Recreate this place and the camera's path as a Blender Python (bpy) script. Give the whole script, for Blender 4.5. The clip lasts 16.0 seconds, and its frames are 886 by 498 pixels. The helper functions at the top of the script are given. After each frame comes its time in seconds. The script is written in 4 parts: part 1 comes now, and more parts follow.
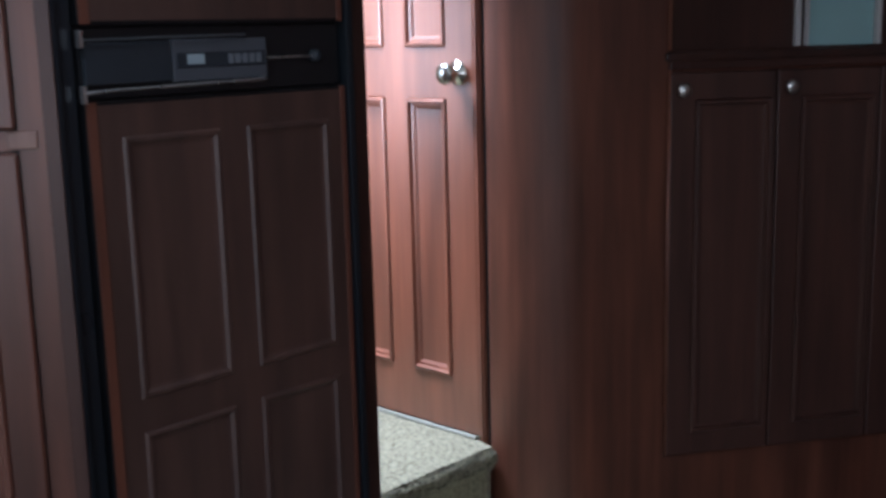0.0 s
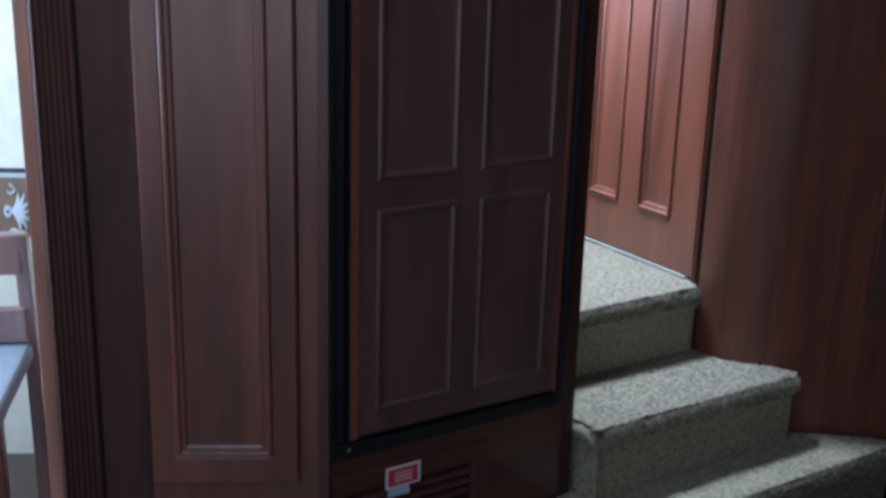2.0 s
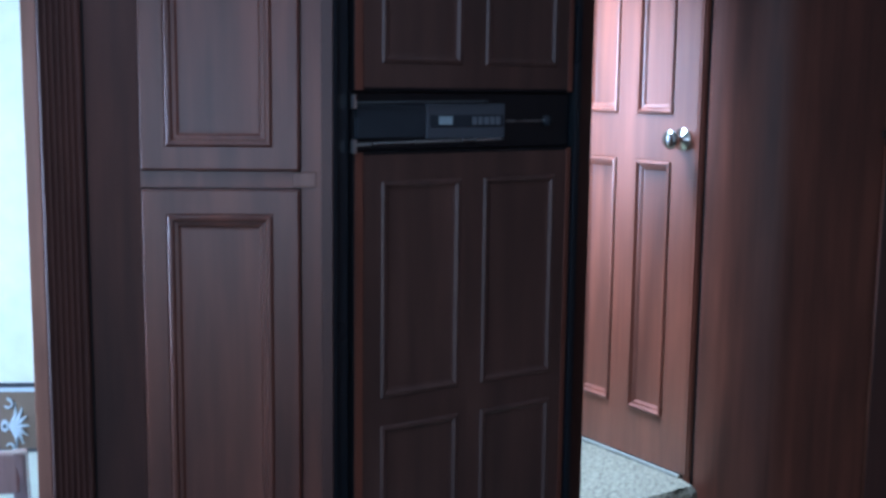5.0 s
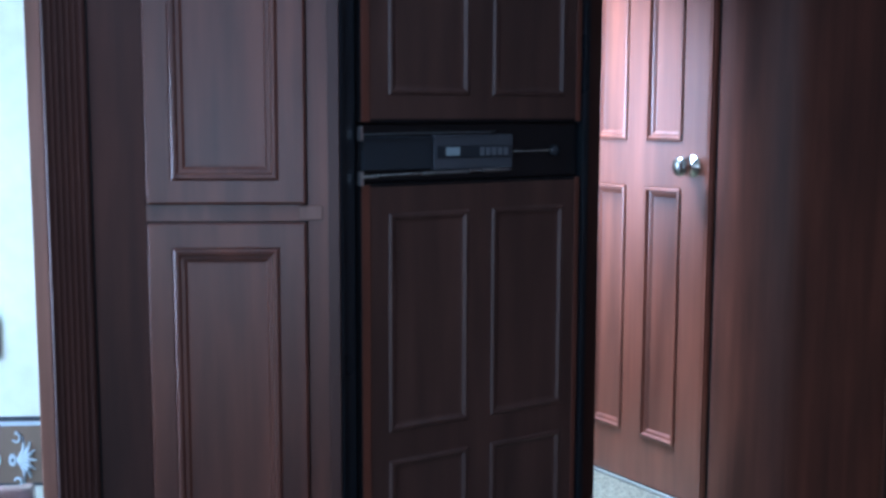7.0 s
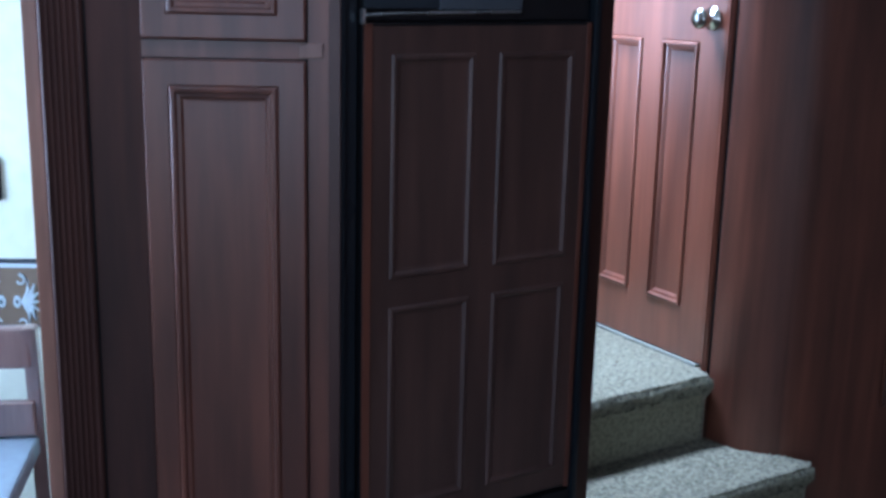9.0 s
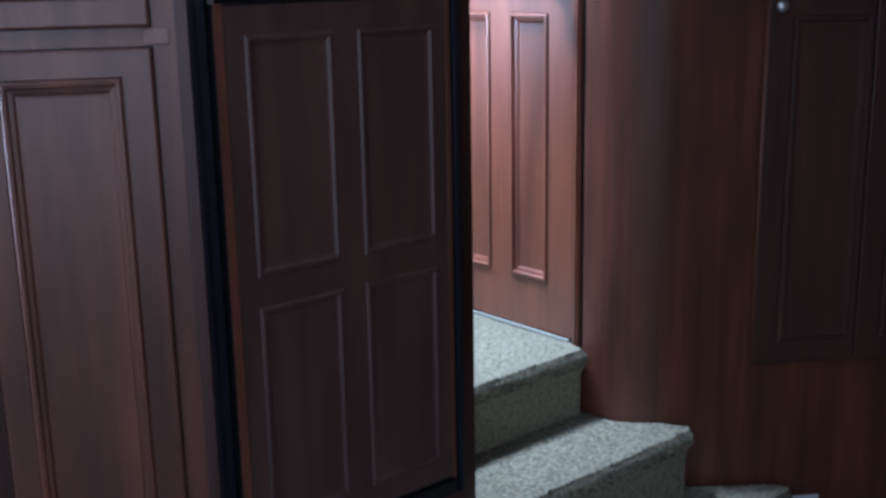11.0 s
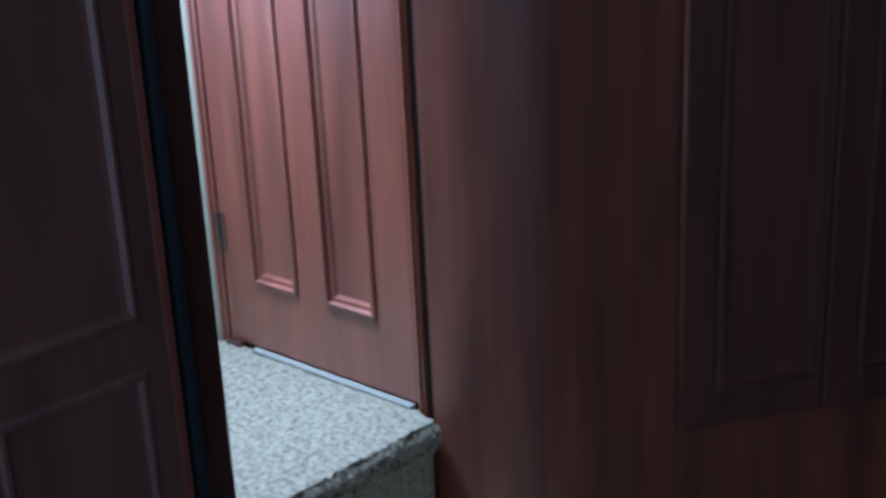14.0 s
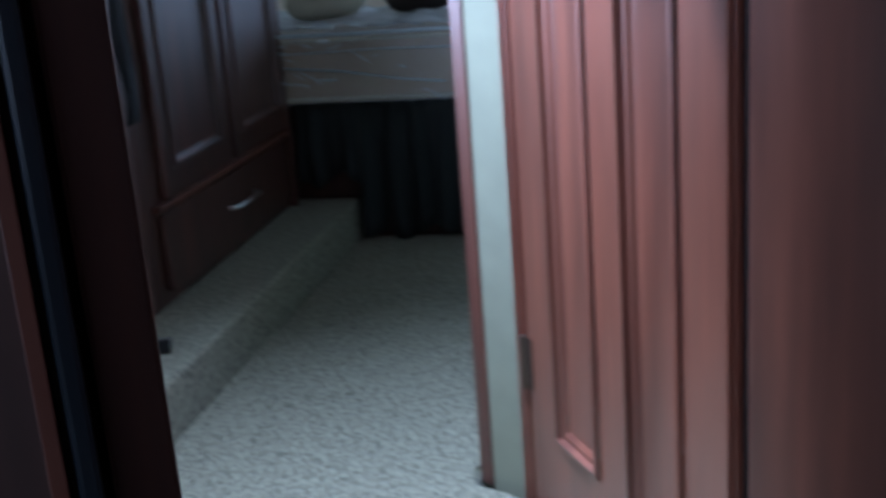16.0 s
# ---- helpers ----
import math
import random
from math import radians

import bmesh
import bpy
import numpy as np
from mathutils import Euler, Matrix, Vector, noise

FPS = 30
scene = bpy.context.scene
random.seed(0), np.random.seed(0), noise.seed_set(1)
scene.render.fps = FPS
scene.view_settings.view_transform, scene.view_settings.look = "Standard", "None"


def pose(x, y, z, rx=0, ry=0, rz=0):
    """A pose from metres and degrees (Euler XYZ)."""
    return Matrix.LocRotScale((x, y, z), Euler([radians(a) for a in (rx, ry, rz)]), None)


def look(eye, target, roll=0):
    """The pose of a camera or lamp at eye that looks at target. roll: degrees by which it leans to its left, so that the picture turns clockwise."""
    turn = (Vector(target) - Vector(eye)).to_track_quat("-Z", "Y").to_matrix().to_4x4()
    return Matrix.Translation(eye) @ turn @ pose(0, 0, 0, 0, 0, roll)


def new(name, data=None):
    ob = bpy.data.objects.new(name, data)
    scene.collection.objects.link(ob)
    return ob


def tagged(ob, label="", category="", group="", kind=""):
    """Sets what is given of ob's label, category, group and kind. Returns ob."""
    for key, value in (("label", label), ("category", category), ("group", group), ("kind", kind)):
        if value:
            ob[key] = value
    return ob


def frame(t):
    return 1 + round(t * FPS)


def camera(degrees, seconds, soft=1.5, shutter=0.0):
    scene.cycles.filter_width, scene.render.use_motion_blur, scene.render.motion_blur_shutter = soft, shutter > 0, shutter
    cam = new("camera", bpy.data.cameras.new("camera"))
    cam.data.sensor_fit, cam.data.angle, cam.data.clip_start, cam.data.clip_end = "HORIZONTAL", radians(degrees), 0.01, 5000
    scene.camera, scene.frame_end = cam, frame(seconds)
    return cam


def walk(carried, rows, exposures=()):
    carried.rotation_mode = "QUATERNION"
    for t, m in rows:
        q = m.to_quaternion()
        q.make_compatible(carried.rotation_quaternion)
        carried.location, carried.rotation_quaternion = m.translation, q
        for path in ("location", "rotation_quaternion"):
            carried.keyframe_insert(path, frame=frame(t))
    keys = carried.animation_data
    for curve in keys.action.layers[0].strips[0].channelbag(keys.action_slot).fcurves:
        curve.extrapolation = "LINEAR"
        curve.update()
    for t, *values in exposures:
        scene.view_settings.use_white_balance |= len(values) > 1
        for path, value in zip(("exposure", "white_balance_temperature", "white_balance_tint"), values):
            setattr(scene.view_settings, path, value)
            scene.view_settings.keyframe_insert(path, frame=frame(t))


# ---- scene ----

cam = camera(42.34, 16.0, soft=3.2, shutter=0.5)
walk(cam, [
    (0, look((-0.928, -1.643, 1.641), (0.141, -0.629, 1.360), -1.39)),
    (0.5, look((-0.973, -1.678, 1.640), (0.047, -0.610, 1.377), -1.45)),
    (1, look((-0.967, -1.823, 1.600), (-0.109, -0.636, 1.274), 1.39)),
    (1.5, look((-0.982, -1.881, 1.589), (-0.189, -0.671, 1.192), 1.82)),
    (2, look((-1.021, -1.933, 1.578), (-0.247, -0.725, 1.142), 1.63)),
    (2.4, look((-1.073, -1.898, 1.577), (-0.256, -0.727, 1.117), 2.35)),
    (2.5, look((-1.075, -1.919, 1.581), (-0.260, -0.746, 1.125), 2.13)),
    (3, look((-1.099, -1.950, 1.596), (-0.280, -0.764, 1.180), 1.78)),
    (3.5, look((-1.103, -1.931, 1.609), (-0.277, -0.729, 1.260), 1.93)),
    (4, look((-1.103, -1.936, 1.627), (-0.277, -0.719, 1.332), 1.24)),
    (4.5, look((-1.099, -1.937, 1.661), (-0.275, -0.707, 1.419), 1.07)),
    (5, look((-1.090, -1.945, 1.674), (-0.266, -0.710, 1.462), 0.70)),
    (7.5, look((-1.061, -1.926, 1.688), (-0.256, -0.674, 1.506), 0.04)),
    (8, look((-1.032, -1.922, 1.660), (-0.259, -0.664, 1.395), 0.41)),
    (10.5, look((-1.020, -1.821, 1.626), (-0.168, -0.648, 1.242), 0.89)),
    (11, look((-1.021, -1.770, 1.602), (-0.067, -0.670, 1.239), -1.06)),
    (11.5, look((-0.940, -1.716, 1.577), (-0.001, -0.610, 1.196), -2.32)),
    (12, look((-0.803, -1.599, 1.580), (0.166, -0.525, 1.183), -2.59)),
    (12.5, look((-0.664, -1.513, 1.580), (0.334, -0.500, 1.102), -2.46)),
    (13, look((-0.541, -1.347, 1.560), (0.530, -0.430, 1.048), -2.18)),
    (13.1, look((-0.509, -1.307, 1.550), (0.571, -0.388, 1.059), -2.35)),
    (13.5, look((-0.391, -1.202, 1.515), (0.714, -0.292, 1.065), -3.29)),
    (14, look((-0.164, -1.104, 1.505), (0.880, -0.126, 1.053), -2.73)),
    (14.5, look((0.031, -1.036, 1.540), (0.943, 0.070, 1.097), -1.87)),
    (15, look((0.241, -0.925, 1.495), (1.025, 0.273, 1.049), -1.95)),
    (15.5, look((0.426, -0.804, 1.493), (1.119, 0.460, 1.079), -2.48)),
    (15.7, look((0.465, -0.782, 1.529), (1.092, 0.510, 1.096), -2.92)),
    (16, look((0.565, -0.726, 1.527), (1.027, 0.636, 1.102), -4.38)),
], exposures=[(0, 0.25, 6850, 9), (1.0, 0.1, 6600, 10), (2.0, 0.05, 6400, 11), (3.0, 0.08, 5950, 8), (5.0, 0.14, 5420, 4), (8.0, 0.14, 5400, 4), (10.5, 0.1, 5850, 7), (12.5, -0.02, 5780, 8), (13.5, 0.0, 5450, 8), (14.5, -0.05, 5420, 8), (16, -0.15, 5400, 7)])

# ---------------------------------------------------------------- frames of reference
# the fridge, the steps and the bathroom door are square to x and y; the trailer itself is turned by about 30 degrees
PAN_ANGLE = -29.06
TR = pose(-0.08, 0.013, 0, 0, 0, PAN_ANGLE)          # x along the pantry front, y into it
RW = pose(1.375, -0.008, 0, 0, 0, -34.45) @ pose(0.049, 0, 0)             # x along the cabinet wall beyond the steps, y into it
BR = pose(1.252, 2.646, 0, 0, 0, -31.0)                # bedroom: y along the wardrobe front, x out from it
CEIL = 2.5
LAND, STEP2, STEP1 = 0.57, 0.38, 0.19

# ---------------------------------------------------------------- world and lights
world = bpy.data.worlds.new("sky")
scene.world = world
world.use_nodes = True
wn = world.node_tree.nodes
sky = wn.new("ShaderNodeTexSky")
sky.sky_type, sky.sun_disc = "NISHITA", False
sky.sun_elevation, sky.sun_rotation = radians(40), radians(200)
world.node_tree.links.new(sky.outputs[0], wn["Background"].inputs[0])
wn["Background"].inputs[1].default_value = 0.1


def area(name, m, sx, sy, watts, colour):
    lamp = bpy.data.lights.new(name, "AREA")
    lamp.shape, lamp.size, lamp.size_y, lamp.energy, lamp.color = "RECTANGLE", sx, sy, watts, colour
    ob = new(name, lamp)
    ob.matrix_world = m
    return ob


DAY = (0.60, 0.715, 1.0)
hall_day = area("daylight_hall", pose(0.165, 1.08, 1.66, 0, -90, 0), 0.60, 0.66, 11.5, DAY)
hall_day.data.spread = radians(94)
hall_sky = area("skylight_hall", look((0.80, 0.78, CEIL + 0.05), (1.02, 0.42, LAND)), 0.36, 0.36, 19.5, DAY)
hall_sky.data.spread = radians(78)
# unseen overhead lamp, added to brighten the upper pantry and fridge
area("ceiling_fill_room", pose(-0.828, -0.715, CEIL + 0.06), 0.36, 0.36, 7, DAY)
area("daylight_dining", TR @ pose(-1.93, 0.25, 1.35, 0, -90, 0), 0.75, 0.9, 58, DAY)
area("daylight_lounge", TR @ pose(-1.93, -2.1, 1.45, 0, -90, 0), 0.75, 1.3, 4, DAY)
area("daylight_rear", TR @ pose(-0.75, -4.45, 1.38, 90, 0, 0), 2.1, 0.72, 19, DAY)
area("daylight_bedroom", BR @ pose(0.95, 2.27, 1.75, -90, 0, 0), 0.9, 0.6, 14, DAY)

# ---------------------------------------------------------------- materials


def material(name):
    m = bpy.data.materials.new(name)
    m.use_nodes = True
    return m, m.node_tree.nodes, m.node_tree.links, m.node_tree.nodes["Principled BSDF"]


def plain(name, colour, rough=0.5, metal=0.0, coat=0.0, grain=0.0, size=60.0):
    m, n, l, b = material(name)
    b.inputs["Base Color"].default_value = (*colour, 1)
    b.inputs["Roughness"].default_value, b.inputs["Metallic"].default_value = rough, metal
    b.inputs["Coat Weight"].default_value = coat
    tc, noise_a, noise_b = n.new("ShaderNodeTexCoord"), n.new("ShaderNodeTexNoise"), n.new("ShaderNodeTexNoise")
    noise_a.inputs["Scale"].default_value, noise_b.inputs["Scale"].default_value = size, size / 14
    noise_a.inputs["Detail"].default_value = 4
    l.new(tc.outputs["Object"], noise_a.inputs["Vector"])
    l.new(tc.outputs["Object"], noise_b.inputs["Vector"])
    ramp = n.new("ShaderNodeMapRange")
    ramp.inputs["To Min"].default_value, ramp.inputs["To Max"].default_value = max(rough - 0.1, 0.02), min(rough + 0.12, 1)
    l.new(noise_b.outputs[0], ramp.inputs["Value"])
    l.new(ramp.outputs[0], b.inputs["Roughness"])
    mix = n.new("ShaderNodeMix")
    mix.data_type = "RGBA"
    mix.inputs[6].default_value = (*[c * (1 - 0.18) for c in colour], 1)
    mix.inputs[7].default_value = (*[min(c * 1.12, 1) for c in colour], 1)
    l.new(noise_b.outputs[0], mix.inputs[0])
    l.new(mix.outputs[2], b.inputs["Base Color"])
    if grain:
        bump = n.new("ShaderNodeBump")
        bump.inputs["Strength"].default_value, bump.inputs["Distance"].default_value = grain, 0.002
        l.new(noise_a.outputs[0], bump.inputs["Height"])
        l.new(bump.outputs[0], b.inputs["Normal"])
    return m


def wood(name, dark, light, rough=0.38, coat=0.25, along="z", fine=1.0, coat_rough=0.22, coat_ior=1.5):
    """Stained cherry: long grain along one axis, broad clouding, satin varnish."""
    m, n, l, b = material(name)
    tc = n.new("ShaderNodeTexCoord")
    info = n.new("ShaderNodeObjectInfo")
    shift = n.new("ShaderNodeVectorMath")
    shift.operation = "MULTIPLY_ADD"
    comb = n.new("ShaderNodeCombineXYZ")
    for i in range(3):
        l.new(info.outputs["Random"], comb.inputs[i])
    l.new(comb.outputs[0], shift.inputs[0])
    shift.inputs[1].default_value = (7, 5, 3)
    l.new(tc.outputs["Object"], shift.inputs[2])
    stretch = n.new("ShaderNodeMapping")
    stretch.inputs["Scale"].default_value = {"z": (1, 1, 0.045), "x": (0.045, 1, 1), "y": (1, 0.045, 1)}[along]
    l.new(shift.outputs[0], stretch.inputs["Vector"])
    grain, broad, pores = n.new("ShaderNodeTexNoise"), n.new("ShaderNodeTexNoise"), n.new("ShaderNodeTexNoise")
    grain.inputs["Scale"].default_value, grain.inputs["Detail"].default_value, grain.inputs["Distortion"].default_value = 34 * fine, 6, 0.6
    pores.inputs["Scale"].default_value, pores.inputs["Detail"].default_value = 170 * fine, 3
    broad.inputs["Scale"].default_value, broad.inputs["Detail"].default_value = 6, 2
    l.new(stretch.outputs[0], grain.inputs["Vector"])
    l.new(stretch.outputs[0], pores.inputs["Vector"])
    l.new(stretch.outputs[0], broad.inputs["Vector"])
    ramp = n.new("ShaderNodeValToRGB")
    ramp.color_ramp.elements[0].position, ramp.color_ramp.elements[0].color = 0.32, (*dark, 1)
    ramp.color_ramp.elements[1].position, ramp.color_ramp.elements[1].color = 0.72, (*light, 1)
    blend = n.new("ShaderNodeMix")
    blend.inputs[0].default_value = 0.45
    l.new(grain.outputs[0], blend.inputs[2])
    l.new(broad.outputs[0], blend.inputs[3])
    l.new(blend.outputs[0], ramp.inputs[0])
    cloud, depth, tone = n.new("ShaderNodeTexNoise"), n.new("ShaderNodeMapRange"), n.new("ShaderNodeVectorMath")
    cloud.inputs["Scale"].default_value, cloud.inputs["Detail"].default_value = 15, 4
    drawn = n.new("ShaderNodeMapping")
    drawn.inputs["Scale"].default_value = {"z": (1, 1, 0.13), "x": (0.13, 1, 1), "y": (1, 0.13, 1)}[along]
    l.new(shift.outputs[0], drawn.inputs["Vector"])
    depth.inputs["From Min"].default_value, depth.inputs["From Max"].default_value = 0.3, 0.7
    depth.inputs["To Min"].default_value, depth.inputs["To Max"].default_value = 0.66, 1.34
    tone.operation = "SCALE"
    l.new(drawn.outputs[0], cloud.inputs["Vector"])
    l.new(cloud.outputs[0], depth.inputs["Value"])
    l.new(ramp.outputs[0], tone.inputs[0])
    l.new(depth.outputs[0], tone.inputs["Scale"])
    l.new(tone.outputs[0], b.inputs["Base Color"])
    rr = n.new("ShaderNodeMapRange")
    rr.inputs["To Min"].default_value, rr.inputs["To Max"].default_value = rough - 0.06, rough + 0.12
    l.new(broad.outputs[0], rr.inputs["Value"])
    l.new(rr.outputs[0], b.inputs["Roughness"])
    b.inputs["Coat Weight"].default_value, b.inputs["Coat Roughness"].default_value, b.inputs["Coat IOR"].default_value = coat, coat_rough, coat_ior
    bump = n.new("ShaderNodeBump")
    bump.inputs["Strength"].default_value, bump.inputs["Distance"].default_value = 0.12, 0.0006
    l.new(pores.outputs[0], bump.inputs["Height"])
    l.new(bump.outputs[0], b.inputs["Normal"])
    return m


def carpet_material(name, a, b_col):
    m, n, l, b = material(name)
    tc, geo = n.new("ShaderNodeTexCoord"), n.new("ShaderNodeNewGeometry")
    small, broad = n.new("ShaderNodeTexNoise"), n.new("ShaderNodeTexNoise")
    small.inputs["Scale"].default_value, small.inputs["Detail"].default_value = 85, 4
    broad.inputs["Scale"].default_value = 9
    l.new(tc.outputs["Object"], small.inputs["Vector"])
    l.new(tc.outputs["Object"], broad.inputs["Vector"])
    ramp = n.new("ShaderNodeValToRGB")
    ramp.color_ramp.elements[0].position, ramp.color_ramp.elements[0].color = 0.35, (*a, 1)
    ramp.color_ramp.elements[1].position, ramp.color_ramp.elements[1].color = 0.65, (*b_col, 1)
    add = n.new("ShaderNodeMath")
    add.operation = "MULTIPLY_ADD"
    add.inputs[1].default_value, add.inputs[2].default_value = 0.6, 0.2
    mixv = n.new("ShaderNodeMix")
    mixv.inputs[0].default_value = 0.22
    l.new(geo.outputs["Random Per Island"], mixv.inputs[3])
    l.new(small.outputs[0], mixv.inputs[2])
    l.new(mixv.outputs[0], ramp.inputs[0])
    l.new(ramp.outputs[0], b.inputs["Base Color"])
    b.inputs["Roughness"].default_value = 0.95
    b.inputs["Sheen Weight"].default_value = 0.15
    bump = n.new("ShaderNodeBump")
    bump.inputs["Strength"].default_value, bump.inputs["Distance"].default_value = 0.5, 0.003
    l.new(small.outputs[0], bump.inputs["Height"])
    l.new(bump.outputs[0], b.inputs["Normal"])
    return m


CHERRY = wood("cherry", (0.112, 0.033, 0.019), (0.215, 0.072, 0.042), rough=0.40, coat=1.0, coat_rough=0.36, coat_ior=1.52)
CHERRY_DOOR = wood("cherry_door", (0.185, 0.051, 0.026), (0.315, 0.104, 0.057), rough=0.42, coat=1.0, coat_rough=0.36, coat_ior=1.6)
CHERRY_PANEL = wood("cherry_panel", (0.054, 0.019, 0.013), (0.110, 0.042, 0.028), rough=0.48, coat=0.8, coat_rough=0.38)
CHERRY_CURVE = wood("cherry_curved_wall", (0.102, 0.029, 0.015), (0.184, 0.060, 0.033), rough=0.48, coat=0.35, coat_rough=0.42)
FRIDGE_WOOD = wood("fridge_panel", (0.070, 0.031, 0.022), (0.112, 0.054, 0.040), rough=0.52, coat=0.9, coat_rough=0.46, coat_ior=1.6)
CHERRY_X = wood("cherry_rail", (0.050, 0.017, 0.012), (0.10, 0.040, 0.028), along="x")
# lighter cherry for the lit end of the pantry rail
LIT_CHERRY = wood("lit_cherry", (0.24, 0.12, 0.09), (0.33, 0.18, 0.135))
MAPLE = wood("trim_board", (0.36, 0.17, 0.12), (0.48, 0.25, 0.18))
FLUTED = wood("fluted_dark_cherry", (0.046, 0.016, 0.011), (0.088, 0.032, 0.022), rough=0.62, coat=0.1, coat_rough=0.45)
DARK_WOOD = wood("walnut", (0.035, 0.014, 0.010), (0.07, 0.026, 0.017))
BLACK = plain("black_plastic", (0.012, 0.013, 0.015), 0.35, grain=0.05, size=400)
BLACK_TRIM = plain("black_painted_metal", (0.02, 0.027, 0.034), 0.28, metal=0.2)
CHARCOAL = plain("charcoal_plastic", (0.035, 0.045, 0.055), 0.42)
GREY_PANEL = plain("grey_control_panel", (0.105, 0.118, 0.135), 0.4)
BUTTON_GREY = plain("pale_grey_button", (0.20, 0.225, 0.25), 0.4)
CHROME = plain("chrome", (0.85, 0.90, 0.90), 0.28, metal=1.0)
NICKEL = plain("satin_nickel", (0.62, 0.64, 0.58), 0.20, metal=1.0)
BRASS = plain("dull_hinge_metal", (0.22, 0.16, 0.12), 0.4, metal=0.8)
WHITE = plain("white_plastic", (0.78, 0.8, 0.8), 0.45)
RED = plain("red_print", (0.55, 0.05, 0.08), 0.5)
PALE = plain("pale_print", (0.75, 0.6, 0.6), 0.5)
YELLOW = plain("yellow_plastic", (0.65, 0.62, 0.02), 0.45)
WALL_PAPER = plain("cream_wallpaper", (0.70, 0.75, 0.63), 0.7, grain=0.15, size=220)
# the cream wallpaper again, darkened for the shade on the return wall
SHADED_PAPER = plain("shaded_cream_wallpaper", (0.33, 0.33, 0.225), 0.75, grain=0.15, size=220)
# near-black colour that stands in for the shade in narrow gaps
GAP = plain("gap_shade", (0.010, 0.007, 0.006), 0.8)
BORDER = plain("brown_border_paper", (0.17, 0.125, 0.085), 0.7, grain=0.1, size=220)
SCROLL = plain("pale_scroll_print", (0.50, 0.60, 0.64), 0.7)
CEILING = plain("white_ceiling_vinyl", (0.75, 0.75, 0.72), 0.7, grain=0.1)
VINYL = plain("vinyl_floor", (0.07, 0.055, 0.045), 0.45, grain=0.1, size=40)
CARPET = carpet_material("beige_carpet", (0.098, 0.090, 0.059), (0.340, 0.322, 0.218))
MATTRESS = plain("tan_damask_mattress", (0.52, 0.40, 0.28), 0.5, grain=0.2, size=90)
SKIRT = plain("grey_bed_skirt", (0.022, 0.026, 0.026), 0.9, grain=0.3, size=300)
STUFFING = plain("cream_pillow_cloth", (0.62, 0.58, 0.44), 0.8, grain=0.2, size=200)
CLOTH_C = plain("blue_print_cloth", (0.28, 0.36, 0.42), 0.9, grain=0.3, size=400)
# opaque teal stands in for a window reflected in the niche glass
GLASS_PANEL = plain("glass_with_painted_reflection", (0.38, 0.68, 0.68), 0.15, coat=0.6)
THRESHOLD = plain("pale_carpet_fray", (0.27, 0.275, 0.225), 0.85, grain=0.6, size=120)
# base lightened: the window's sheen on the chair back put into colour
CHAIR_WOOD = wood("chair_wood", (0.20, 0.125, 0.11), (0.29, 0.19, 0.17), rough=0.3, coat=1.0, coat_ior=1.7)
DARK_CLOTH = plain("dark_brown_cloth", (0.05, 0.035, 0.03), 0.9, grain=0.3, size=300)
ALU = plain("white_window_frame", (0.7, 0.7, 0.68), 0.4)


def film_material(name, alpha):
    m, n, l, b = material(name)
    b.inputs["Base Color"].default_value = (0.9, 0.95, 0.97, 1)
    b.inputs["Roughness"].default_value = 0.14
    b.inputs["Alpha"].default_value = alpha
    tc, wave = n.new("ShaderNodeTexCoord"), n.new("ShaderNodeTexNoise")
    wave.inputs["Scale"].default_value, wave.inputs["Detail"].default_value, wave.inputs["Distortion"].default_value = 9, 3, 1.5
    l.new(tc.outputs["Object"], wave.inputs["Vector"])
    bump = n.new("ShaderNodeBump")
    bump.inputs["Strength"].default_value, bump.inputs["Distance"].default_value = 0.9, 0.03
    l.new(wave.outputs[0], bump.inputs["Height"])
    l.new(bump.outputs[0], b.inputs["Normal"])
    return m


FILM = film_material("clear_plastic_film", 0.24)
# same film, more opaque: the glare on the mattress top put into its alpha
FILM_GLARE = film_material("plastic_film_with_glare", 0.6)
# opaque pale colour for the glints on the film's folds
FOLD_GLINT = plain("plastic_fold_glint", (0.55, 0.62, 0.64), 0.2, coat=0.5)

# ---------------------------------------------------------------- mesh helpers


def mesh_of(name, bm, mat, smooth=False):
    bmesh.ops.recalc_face_normals(bm, faces=bm.faces)
    me = bpy.data.meshes.new(name)
    bm.to_mesh(me)
    bm.free()
    me.materials.append(mat)
    if smooth:
        for p in me.polygons:
            p.use_smooth = True
    return me


def part(name, bm, mat, parent=None, label="", smooth=False, m=None):
    ob = new(name, mesh_of(name, bm, mat, smooth))
    if parent is not None:
        ob.parent = parent
    if m is not None:
        ob.matrix_basis = m
    if label:
        tagged(ob, label)
    return ob


def thing(name, m, label, category, group="", kind=""):
    ob = new(name)
    ob.matrix_basis = m
    ob.empty_display_size = 0.1
    return tagged(ob, label, category, group, kind)


def add_box(bm, a, b, bevel=0.0, segments=2):
    made = bmesh.ops.create_cube(bm, size=1)["verts"]
    lo, hi = Vector([min(i, j) for i, j in zip(a, b)]), Vector([max(i, j) for i, j in zip(a, b)])
    for v in made:
        v.co = Vector([lo[i] + (v.co[i] + 0.5) * (hi[i] - lo[i]) for i in range(3)])
    if bevel:
        edges = {e for v in made for e in v.link_edges}
        bmesh.ops.bevel(bm, geom=list(edges), offset=bevel, segments=segments, affect="EDGES", profile=0.6)
    return bm


def box(a, b, bevel=0.0, segments=2):
    return add_box(bmesh.new(), a, b, bevel, segments)


